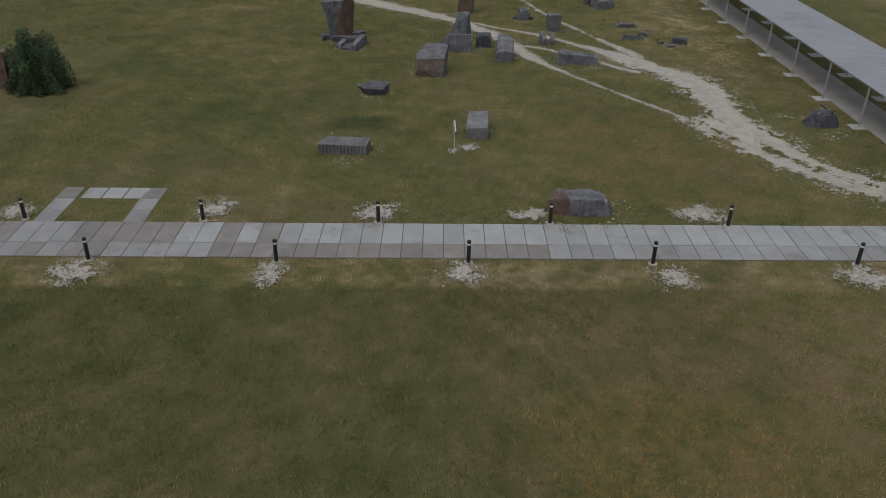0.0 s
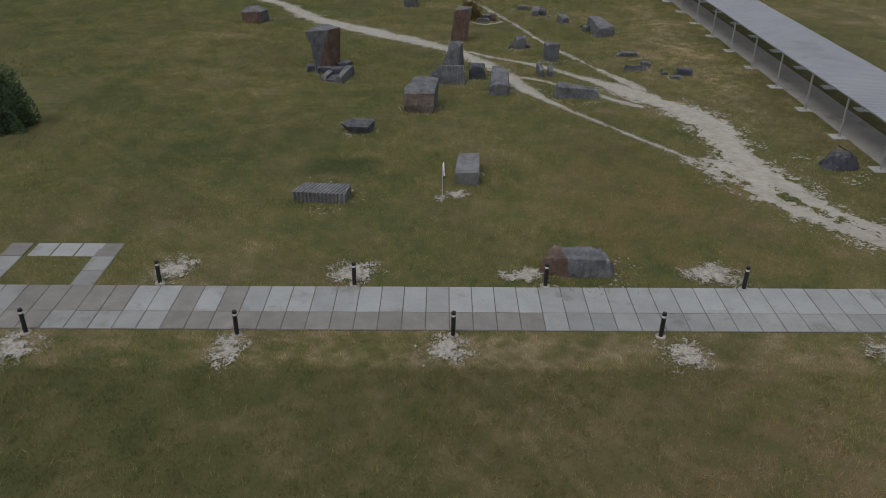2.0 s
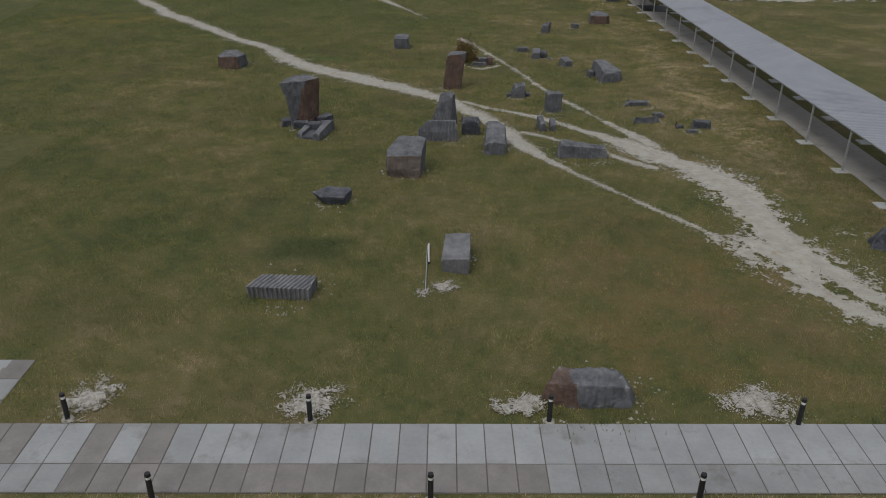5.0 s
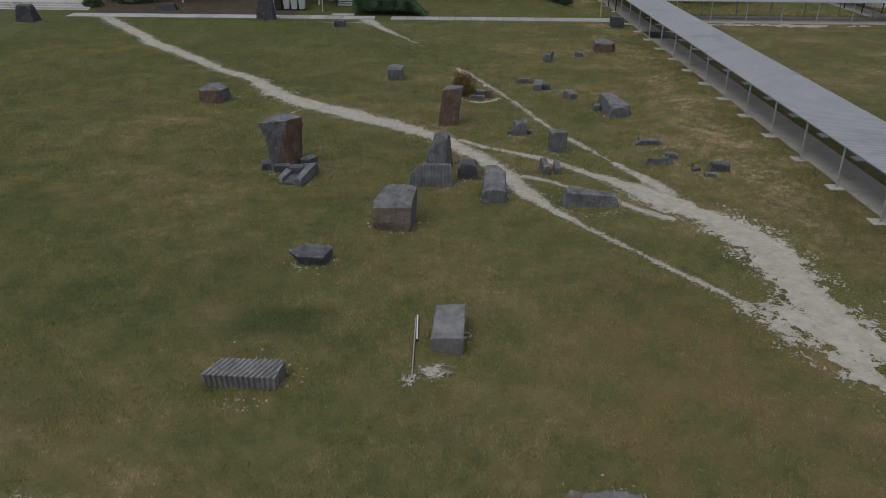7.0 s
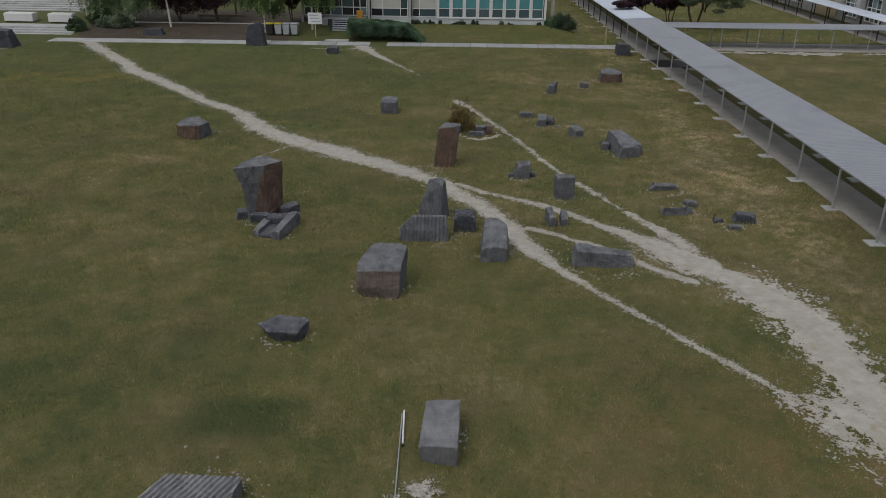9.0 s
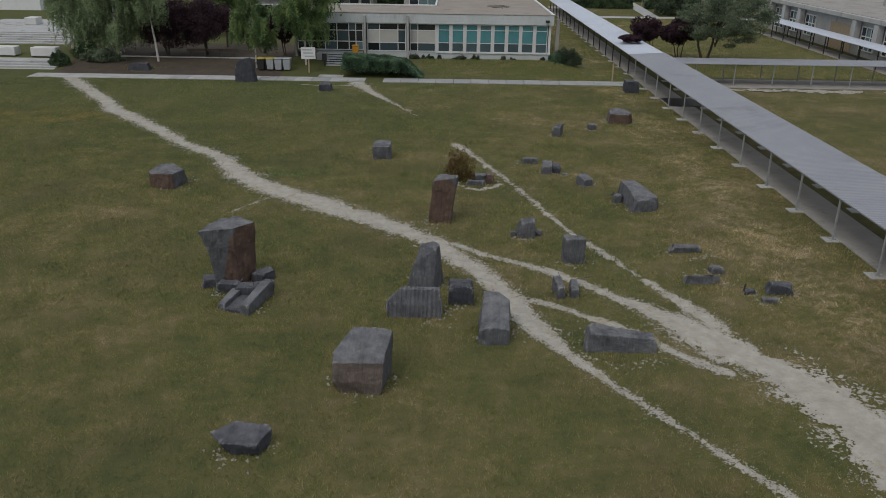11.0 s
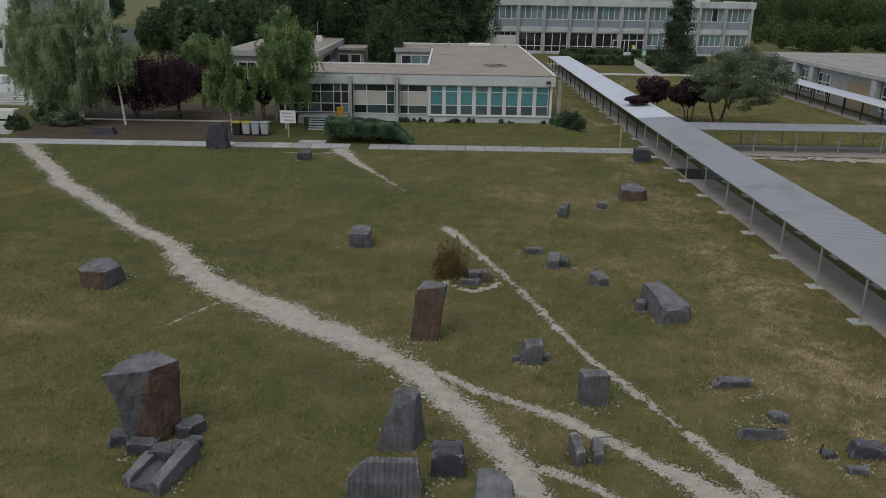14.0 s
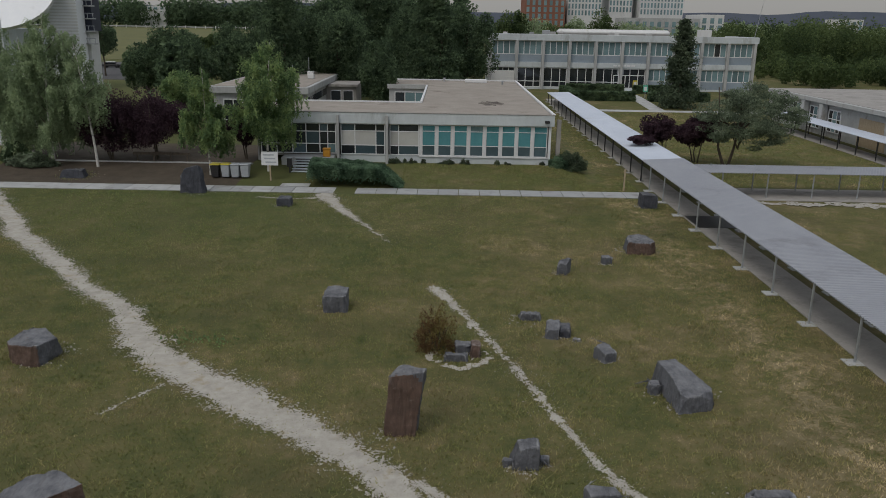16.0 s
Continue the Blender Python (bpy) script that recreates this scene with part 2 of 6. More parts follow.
STONE = stone_mat("slate_grey_stone", (0.036, 0.038, 0.045), (0.170, 0.177, 0.195), (0.048, 0.046, 0.048), (0.31, 0.315, 0.32))
STONE_DARK = stone_mat("dark_grey_stone", (0.020, 0.022, 0.028), (0.095, 0.102, 0.125), (0.03, 0.03, 0.034), (0.23, 0.235, 0.24), 0.63)
STONE_PALE = stone_mat("pale_grey_stone", (0.062, 0.064, 0.072), (0.195, 0.198, 0.212), (0.07, 0.068, 0.072), (0.35, 0.35, 0.345), 0.62)
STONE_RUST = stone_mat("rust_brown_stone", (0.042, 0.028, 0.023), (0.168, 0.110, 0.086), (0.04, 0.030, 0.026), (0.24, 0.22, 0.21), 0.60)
STONE_BROWN = stone_mat("brown_grey_stone", (0.055, 0.044, 0.040), (0.20, 0.165, 0.148), (0.06, 0.05, 0.046), (0.28, 0.27, 0.265), 0.58)
ROOF_SHEET = surf("grey_blue_roof_sheet", (0.25, 0.265, 0.30), (0.30, 0.315, 0.345), 0.35, 0.5, 0.03, (0.22, 0.23, 0.255), 0.62, metal=0.15)
ROOF_PALE = surf("pale_blue_roof_sheet", (0.47, 0.52, 0.60), (0.55, 0.60, 0.68), 0.35, 0.45, 0.03, (0.42, 0.45, 0.50), 0.64, metal=0.1)
STEEL = surf("galvanised_steel", (0.30, 0.32, 0.34), (0.42, 0.44, 0.46), 3, 0.45, 0.08, metal=0.4)
DARK_STEEL = surf("dark_steel", (0.02, 0.02, 0.022), (0.04, 0.04, 0.042), 3, 0.5, 0.08)
CONCRETE = surf("weathered_concrete", (0.335, 0.345, 0.345), (0.45, 0.46, 0.46), 0.8, 0.85, 0.25, (0.26, 0.255, 0.245), 0.60, stretch=(1, 1, 0.5))
CONCRETE_PALE = surf("pale_cool_concrete", (0.46, 0.505, 0.525), (0.575, 0.62, 0.64), 0.6, 0.8, 0.2, (0.37, 0.39, 0.395), 0.60, stretch=(1, 1, 0.4))
CONCRETE_DARK = surf("grey_paving_concrete", (0.25, 0.24, 0.225), (0.35, 0.335, 0.315), 0.7, 0.9, 0.25, (0.20, 0.19, 0.175), 0.6)
WHITE_WALL = surf("white_render", (0.55, 0.56, 0.56), (0.66, 0.67, 0.67), 0.5, 0.75, 0.08, (0.48, 0.48, 0.47), 0.64, stretch=(1, 1, 0.3))
WHITE_CLAD = surf("white_metal_cladding", (0.72, 0.75, 0.78), (0.80, 0.82, 0.84), 0.4, 0.5, 0.03, (0.66, 0.68, 0.70), 0.64)
WHITE_FRAME = surf("white_frame_paint", (0.62, 0.64, 0.66), (0.72, 0.73, 0.74), 3, 0.5, 0.05)
BLUE_PANEL = surf("pale_blue_panel", (0.235, 0.29, 0.345), (0.29, 0.345, 0.40), 1, 0.6, 0.05, vary=0.08)
GRAVEL_ROOF = surf("gravel_roof", (0.24, 0.215, 0.185), (0.33, 0.30, 0.265), 0.5, 0.95, 0.4, (0.17, 0.14, 0.12), 0.66)
TEAL = surf("teal_glazing", (0.075, 0.235, 0.270), (0.110, 0.310, 0.345), 0.6, 0.12, 0.0, vary=0.15, spec=0.6)
DARK_GLASS = surf("dark_window_glass", (0.018, 0.022, 0.026), (0.04, 0.046, 0.052), 0.5, 0.06, 0.0, vary=0.25, spec=0.7)
LOW_PANE = surf("grey_blue_lower_pane", (0.050, 0.082, 0.098), (0.085, 0.125, 0.145), 0.5, 0.12, 0.0, vary=0.2, spec=0.6)
BLIND_GLASS = surf("window_with_blind", (0.125, 0.205, 0.225), (0.190, 0.285, 0.305), 0.5, 0.15, 0.0, vary=0.25, spec=0.6)
BOARD = surf("interior_board", (0.42, 0.42, 0.40), (0.5, 0.5, 0.48), 0.8, 0.6, 0.0, vary=0.15)
YELLOW = surf("yellow_plastic", (0.50, 0.42, 0.04), (0.60, 0.52, 0.07), 3, 0.5, 0.05)
ORANGE = surf("orange_plastic", (0.55, 0.25, 0.02), (0.65, 0.32, 0.04), 3, 0.5, 0.05)
BIN_GREY = surf("grey_bin_plastic", (0.34, 0.37, 0.40), (0.44, 0.47, 0.50), 3, 0.5, 0.05)
ASPHALT = surf("asphalt", (0.05, 0.05, 0.052), (0.085, 0.085, 0.088), 1.5, 0.95, 0.2)
DRY_FIELD = surf("dry_field", (0.085, 0.092, 0.03), (0.135, 0.135, 0.045), 0.05, 0.95, 0.2)
BARK = surf("grey_brown_bark", (0.05, 0.04, 0.03), (0.11, 0.09, 0.07), 5, 0.9, 0.6, stretch=(1, 1, 0.3))
BIRCH = surf("white_birch_bark", (0.45, 0.44, 0.41), (0.6, 0.59, 0.56), 4, 0.8, 0.3, (0.06, 0.055, 0.05), 0.60)
WOOD_POST = surf("pale_wooden_post", (0.34, 0.27, 0.18), (0.45, 0.37, 0.26), 4, 0.8, 0.2)
BRICK_RED = surf("red_cladding", (0.20, 0.085, 0.055), (0.26, 0.115, 0.075), 0.3, 0.8, 0.1)
HILL = surf("hazy_hill", (0.07, 0.085, 0.115), (0.09, 0.105, 0.135), 0.01, 1.0, 0.0)
LEAF_GREEN = leaf_mat("birch_leaf", (0.175, 0.235, 0.135), (0.270, 0.350, 0.200), (0.370, 0.455, 0.270))
LEAF_LIME = leaf_mat("light_leaf", (0.105, 0.170, 0.078), (0.185, 0.275, 0.120), (0.300, 0.390, 0.165))
LEAF_PURPLE = leaf_mat("purple_leaf", (0.036, 0.021, 0.028), (0.062, 0.037, 0.049), (0.100, 0.060, 0.074))
LEAF_DARK = leaf_mat("dark_needle", (0.046, 0.074, 0.044), (0.090, 0.136, 0.076), (0.155, 0.220, 0.118))
LEAF_SPRUCE = leaf_mat("spruce_needle", (0.046, 0.066, 0.044), (0.090, 0.124, 0.078), (0.155, 0.200, 0.125))
LEAF_CEDAR = leaf_mat("grey_green_needle", (0.084, 0.112, 0.076), (0.165, 0.208, 0.138), (0.265, 0.325, 0.225))
LEAF_JUNIPER = leaf_mat("juniper_needle", (0.052, 0.092, 0.058), (0.108, 0.180, 0.110), (0.205, 0.310, 0.195))
LEAF_WOODS = leaf_mat("woodland_leaf", (0.050, 0.080, 0.034), (0.088, 0.128, 0.050), (0.138, 0.182, 0.072), 0.10)
LEAF_BUSH = leaf_mat("brown_bush_twig", (0.070, 0.036, 0.020), (0.150, 0.090, 0.044), (0.200, 0.170, 0.060))


# ---- building blocks ----
def box(bm, x0, x1, y0, y1, z0, z1, bevel=0.0):
    r = bmesh.ops.create_cube(bm, size=1.0)
    for v in r["verts"]:
        v.co = Vector(((x0 + x1) / 2 + v.co.x * (x1 - x0), (y0 + y1) / 2 + v.co.y * (y1 - y0), (z0 + z1) / 2 + v.co.z * (z1 - z0)))
    if bevel:
        es = list({e for v in r["verts"] for e in v.link_edges})
        bmesh.ops.bevel(bm, geom=es, offset=bevel, segments=1, affect="EDGES")


def rod(bm, a, b, r0, r1=None, n=10):
    """A round tapered bar from a to b."""
    a, b = Vector(a), Vector(b)
    r1 = r0 if r1 is None else r1
    m = Matrix.Translation((a + b) / 2) @ (b - a).to_track_quat("Z", "Y").to_matrix().to_4x4()
    bmesh.ops.create_cone(bm, cap_ends=True, segments=n, radius1=r0, radius2=r1, depth=(b - a).length, matrix=m)


def part(name, bm, material, parent=None, label=""):
    me = bpy.data.meshes.new(name)
    bm.to_mesh(me)
    bm.free()
    me.materials.append(material)
    ob = new(name, me)
    ob.parent = parent
    return tagged(ob, label)


def boxpart(name, dims, material, parent=None, label="", bevel=0.0):
    bm = bmesh.new()
    box(bm, *dims, bevel=bevel)
    return part(name, bm, material, parent, label)


def rawmesh(name, verts, faces, material, parent=None):
    me = bpy.data.meshes.new(name)
    me.from_pydata([tuple(v) for v in verts] if not isinstance(verts, np.ndarray) else verts.tolist(), [], faces if not isinstance(faces, np.ndarray) else faces.tolist())
    me.materials.append(material)
    ob = new(name, me)
    ob.parent = parent
    return ob


def thing(name, x, y, z, label, category, group="", kind="", rz=0.0):
    ob = new(name)
    ob.matrix_world = pose(x, y, z, 0, 0, rz)
    ob.empty_display_size = 0.2
    return tagged(ob, label, category, group, kind)


# ---- ground ----
def ground_sheet():
    far = [400, 700, 1200, 2200, 4000]
    xs = np.array([-v for v in far[::-1]] + list(np.arange(-240, -60, 20)) + list(np.arange(-60, 60, 2.0)) + list(np.arange(60, 260, 20)) + far, float)
    ys = np.array([-v for v in far[::-1]] + list(np.arange(-240, -40, 20)) + list(np.arange(-40, 170, 2.0)) + list(np.arange(170, 390, 20)) + far, float)
    gx, gy = np.meshgrid(xs, ys)
    z = gz(gx, gy) + 0.03 * lattice(gx, gy, 5.0, 3) * (np.abs(gx) < 60) * (gy < 70) * (gy > 6)
    v = np.stack([gx.ravel(), gy.ravel(), z.ravel()], 1)
    w = len(xs)
    f = [(j * w + i, j * w + i + 1, (j + 1) * w + i + 1, (j + 1) * w + i) for j in range(len(ys) - 1) for i in range(w - 1)]
    ob = rawmesh("ground", v, f, LAWN)
    ob.data.shade_smooth()
    return tagged(ob, "wide lawn of short green and dry yellow grass", "lawn", kind="structure")


ground_sheet()


def gnd(x, y):
    """Height of the lawn with its small unevenness."""
    return gz(x, y) + 0.03 * lattice(x, y, 5.0, 3) * (np.asarray(y) < 70) * (np.asarray(y) > 6)


# ---- chalk trails ----
TRAILS = [
    [(-33.4, 71.6, 0.75), (-29.5, 66.2, 0.7), (-26.1, 61.8, 0.65), (-24.6, 59.2, 0.75), (-20.9, 55.4, 0.6), (-16.5, 50.15, 0.5), (-13.1, 46.9, 0.5), (-10.8, 43.05, 0.75),
     (-8.3, 40.2, 0.85), (-5.5, 38.0, 0.85), (-3.5, 36.2, 0.8), (-1.3, 34.4, 0.65), (0.5, 32.4, 0.55), (1.75, 30.2, 0.5), (2.6, 28.7, 0.52), (3.45, 26.8, 0.52),
     (3.95, 25.0, 0.58), (4.45, 23.7, 0.42), (5.0, 22.5, 0.30), (6.3, 20.3, 0.16), (7.36, 18.72, 0.14), (8.66, 16.65, 0.12), (9.75, 15.12, 0.13), (10.45, 14.0, 0.2),
     (11.05, 12.9, 0.4), (11.7, 11.5, 0.65), (12.6, 9.7, 0.8), (13.6, 8.0, 0.8), (14.8, 6.4, 0.8), (16.4, 5.2, 0.85), (18.0, 3.8, 0.85)],
    [(1.4, 32.3, 0.2), (2.73, 30.9, 0.2), (3.98, 30.1, 0.22), (5.53, 29.0, 0.28), (6.5, 27.95, 0.27), (7.5, 26.8, 0.3), (8.5, 25.8, 0.38), (9.75, 23.9, 0.95), (10.9, 22.3, 1.1),
     (11.9, 20.9, 1.1), (12.7, 19.2, 1.25), (12.95, 17.2, 1.2), (12.9, 15.2, 1.2), (13.1, 13.2, 1.2), (13.5, 11.5, 1.05), (14.0, 9.9, 0.85), (14.9, 8.2, 0.8), (16.0, 6.7, 0.8), (18.0, 4.8, 0.8)],
    [(4.43, 26.4, 0.2), (5.3, 25.85, 0.2), (6.08, 25.15, 0.17), (7.0, 24.5, 0.18), (8.4, 22.85, 0.17), (9.1, 22.0, 0.2), (10.0, 21.2, 0.3)],
    [(1.6, 49.9, 0.35), (3.1, 46.1, 0.24), (3.95, 43.5, 0.22), (5.15, 39.6, 0.18), (6.1, 36.1, 0.17), (6.95, 33.2, 0.18), (7.75, 31.5, 0.20), (8.6, 29.4, 0.21), (9.4, 27.6, 0.26), (10.0, 26.2, 0.35), (10.6, 24.4, 0.5)],
    [(-7.2, 71.0, 0.8), (-5.5, 66.8, 0.4), (-3.5, 62.7, 0.25), (-1.3, 58.1, 0.06)],
    [(-12.0, 69.9, 0.1), (-9.6, 69.5, 0.22), (-7.2, 69.9, 0.2)],
    [(11.6, 13.6, 0.7), (12.2, 12.3, 0.95), (13.0, 10.6, 0.8)],
    [(-9.65, 36.52, 0.01), (-9.30, 37.25, 0.03), (-8.33, 38.79, 0.05)],
    [(15.6, 14.1, 0.12), (16.4, 13.6, 0.16), (17.0, 13.2, 0.08)],
    [(15.9, 11.5, 0.1), (16.8, 11.1, 0.16), (17.5, 11.2, 0.1)],
]


def trail_depth(x, y, widths=False):
    """How far inside a trail a place is, in metres (negative: outside)."""
    best, wide = np.full(np.shape(x), -9.0), np.zeros(np.shape(x))
    for line in TRAILS:
        for (ax, ay, aw), (bx, by, bw) in zip(line, line[1:]):
            dx, dy = bx - ax, by - ay
            t = np.clip(((x - ax) * dx + (y - ay) * dy) / (dx * dx + dy * dy), 0, 1)
            d = np.hypot(x - ax - t * dx, y - ay - t * dy)
            w = aw + (bw - aw) * t
            wide = np.where(w - d > best, w, wide)
            best = np.maximum(best, w - d)
    return (best, wide) if widths else best


def chalk_value(x, y):
    """Above 0 where chalk shows; it falls off slowly at the rims, which are scuffed into the grass."""
    d, w = trail_depth(x, y, True)
    edge = 0.16 * lattice(x, y, 0.6, 11) + 0.15 * lattice(x, y, 0.2, 12) + 0.16 * lattice(x, y, 0.08, 13)
    edge = edge * np.clip(0.25 + 0.9 * w, 0.3, 1)
    wide = step(9.6, 12.0, x) * step(26.5, 21, y)
    worn = (0.75 * np.clip(lattice(x, y, 0.9, 14), 0, 1) + 0.9 * np.clip(lattice(x, y, 0.3, 15) - 0.05, 0, 1) + 0.6 * np.clip(lattice(x, y, 0.11, 19), 0, 1)) * wide * step(1.0, 0.3, d)
    crumbs = 3.2 * (0.08 + 0.27 * step(0.25, 0.6, w) + 0.65 * wide) * np.clip(lattice(x, y, 0.07, 16) + 0.6 * lattice(x, y, 0.8, 17) - 0.5, 0, 1) * step(-1.4, -0.2, d)
    thin = (0.12 * np.clip(lattice(x, y, 0.8, 18), 0, 1) + 0.2 * np.clip(lattice(x, y, 0.18, 20), 0, 1)) * (w < 0.3) * (x + 0.45 * y > 20.3)
    val = d - 0.02 - 0.06 * step(0.4, 0.8, w) + edge - worn + crumbs - thin
    return np.where(val > 0, 0.15 + 2.0 * val, val * (1.5 + 3.0 * step(0.6, 0.2, w)) - 0.10)


def crust(name, gx, gy, cell, value, lift, material, bumpy, seed, speckle):
    """A thin crust over the ground on those cells whose value is above 0, so that its rim breaks up; gx, gy: whole numbers of the cells."""
    cx, cy = (gx + 0.5) * cell, (gy + 0.5) * cell
    rng = np.random.RandomState(seed + 50)
    rnd = rng.uniform(-1, 1, gx.shape)
    hit = value(cx, cy) + speckle * (0.8 * rnd * np.abs(rnd) + 0.5 * lattice(cx, cy, cell * 1.7, seed + 9)) > 0
    ix, iy = gx[hit], gy[hit]
    key = lambda a, b: (a + 100000) * 400000 + (b + 100000)
    quad = np.stack([key(ix, iy), key(ix + 1, iy), key(ix + 1, iy + 1), key(ix, iy + 1)], 1)
    used, inv = np.unique(quad, return_inverse=True)
    px, py = (used // 400000 - 100000) * cell, (used % 400000 - 100000) * cell
    jit = np.random.RandomState(seed).uniform(-0.36, 0.36, (2, len(used)))
    px, py = px + cell * jit[0], py + cell * jit[1]
    pz = gnd(px, py) + lift + bumpy * (0.5 + 0.5 * lattice(px, py, 0.13, seed + 2))
    ob = rawmesh(name, np.stack([px, py, pz], 1), inv.reshape(-1, 4), material)
    ob.data.shade_smooth()
    return ob


def ragged(name, x0, x1, y0, y1, cell, value, lift, material, bumpy=0.0, seed=5, speckle=0.0):
    gx, gy = np.meshgrid(np.arange(int(x0 / cell), int(x1 / cell)), np.arange(int(y0 / cell), int(y1 / cell)))
    return crust(name, gx.ravel(), gy.ravel(), cell, value, lift, material, bumpy, seed, speckle)


def chalk_trails():
    """Only the cells near a trail are looked at: 1 m tiles first, then their cells; finer where the lawn is crossed nearest."""
    for k, (y0, y1, cell) in enumerate(((1.0, 36.0, 0.03), (36.0, 73.0, 0.045))):
        tx, ty = np.meshgrid(np.arange(-36, 21.0), np.arange(y0, y1, 1.0))
        near = trail_depth(tx + 0.5, ty + 0.5) > -2.0
        q = int(1.0 / cell + 0.5)
        cell = 1.0 / q
        ox, oy = np.meshgrid(np.arange(q), np.arange(q))
        bx, by = np.round(tx[near] * q).astype(int), np.round(ty[near] * q).astype(int)
        gx, gy = (bx[:, None] + ox.ravel()).ravel(), (by[:, None] + oy.ravel()).ravel()
        ob = crust("chalk_path", gx, gy, cell, chalk_value, 0.014, CHALK, 0.012, 5 + k, 0.75)
        tagged(ob, "trodden white chalk footpaths forking across the lawn", "path", kind="structure")


chalk_trails()

# ---- slab path ----
SLAB_W = 0.705
slab_path = thing("slab_path", 0, 0, 0, "straight path of pale and brownish concrete slabs in two rows", "path", kind="structure")


def slab_mesh(name, sx, sy, material):
    bm = bmesh.new()
    box(bm, -sx / 2 + 0.012, sx / 2 - 0.012, -sy / 2 + 0.012, sy / 2 - 0.012, -0.06, 0.03, bevel=0.01)
    me = bpy.data.meshes.new(name)
    bm.to_mesh(me)
    bm.free()
    me.materials.append(material)
    return me


SLAB_LEAN = -math.atan(TILT_X)
back_slabs = [slab_mesh("slab", SLAB_W, 1.5, m) for m in (SLAB_GREY, SLAB_BROWN, SLAB_MID)]
front_slabs = [slab_mesh("slab", SLAB_W, 0.95, m) for m in (SLAB_GREY, SLAB_BROWN, SLAB_MID)]
frame_slabs = [slab_mesh("slab", 0.78, 0.95, m) for m in (SLAB_GREY, SLAB_BROWN, SLAB_MID)]


def lay(me, x, y, rz=0.0):
    ob = new("slab", me)
    ob.parent = slab_path
    ob.matrix_basis = pose(x, y, gzf(x, y) + random.uniform(-0.006, 0.006), random.uniform(-0.3, 0.3), math.degrees(SLAB_LEAN), rz)


for i in range(-40, 41):
    x = 0.25 + i * SLAB_W
    pale_back = i >= -9 or i in (-11, -13, -14, -20, -21, -22, -26, -29)
    pale_front = i > 3 or -17 <= i <= -13 or i in (-20, -22, -23, -25, -28)
    lay(back_slabs[(0 if i > -15 else 2) if pale_back else 1], x, 1.20 + 0.75)
    lay(front_slabs[2 if pale_front else 1], x, 1.20 - 0.475)
bed = boxpart("bed", (-28.2, 28.6, 0.23, 2.69, -0.09, 0.016), surf("joint_sand", (0.10, 0.095, 0.085), (0.15, 0.14, 0.125), 4, 0.95, 0.2), slab_path)
bed.rotation_euler[1] = SLAB_LEAN
for k in range(3):
    lay(frame_slabs[2 if k < 2 else 1], -11.82, 3.17 + 0.95 * k)
    lay(frame_slabs[2 if k < 2 else 1], -15.0, 3.17 + 0.95 * k)
for k in range(3):
    lay(frame_slabs[0], -14.13 + 0.80 * k + 0.05, 5.07)

# ---- bollards ----
def bollard():
    b = thing("bollard_light", 0, 0, 0, "black cylindrical bollard light with a pale lens beside the slab path", "bollard light", "bollards along the slab path")
    bm = bmesh.new()
    rod(bm, (0, 0, 0), (0, 0, 0.64), 0.066, 0.066, 16)
    part("post", bm, BLACK_PAINT, b)
    bm = bmesh.new()
    rod(bm, (0, 0, 0.64), (0, 0, 0.72), 0.058, 0.058, 16)
    part("lens", bm, LENS, b, "pale frosted lens ring")
    bm = bmesh.new()
    rod(bm, (0, 0, 0.72), (0, 0, 0.80), 0.072, 0.062, 16)
    part("cap", bm, BLACK_PAINT, b)
    bm = bmesh.new()
    rod(bm, (0, 0, -0.04), (0, 0, 0.012), 0.17, 0.15, 12)
    part("footing", bm, RUBBLE, b, "rough pale concrete footing")
    return b


first = bollard()
spots = [(-12.36, 0.05), (-6.24, 0.0), (0.0, 0.0), (6.0, 0.0), (12.65, 0.0), (-15.75, 2.93), (-9.38, 2.88), (-3.13, 2.82), (2.98, 2.80), (9.29, 2.68)]
for i, (x, y) in enumerate(spots):
    m = pose(x, y, gzf(x, y) + 0.02)
    if i == 0:
        first.matrix_world = m
    else:
        copy_thing(first, m)

PATCHES = [(-12.45, -0.75, 0.62, 0.6), (-6.3, -0.8, 0.42, 0.62), (-0.2, -0.72, 0.52, 0.5), (6.45, -0.85, 0.5, 0.55), (12.6, -0.85, 0.7, 0.6),
           (-16.2, 3.45, 0.75, 0.45), (-9.15, 3.72, 0.55, 0.65), (-3.2, 3.55, 0.6, 0.6), (2.25, 3.45, 0.55, 0.38), (8.6, 3.55, 0.75, 0.55), (0.3, 9.9, 0.4, 0.32), (-0.36, 9.4, 0.22, 0.2)]
for i, (x, y, rx, ry) in enumerate(PATCHES):
    f = lambda px, py: 0.98 - np.hypot((px - x) / rx, (py - y) / ry) + 0.5 * lattice(px + i, py, 0.3, 21) + 0.35 * lattice(px, py + i, 0.12, 22)
    tagged(ragged("rubble_patch", x - 1.3, x + 1.3, y - 1.3, y + 1.3, 0.025, f, 0.01, RUBBLE, 0.09, 30 + i, 0.75), "ragged patch of pale concrete rubble in the grass", "rubble", "rubble patches by the bollards", "stuff")

# ---- stones on the lawn ----
DEBRIS = []


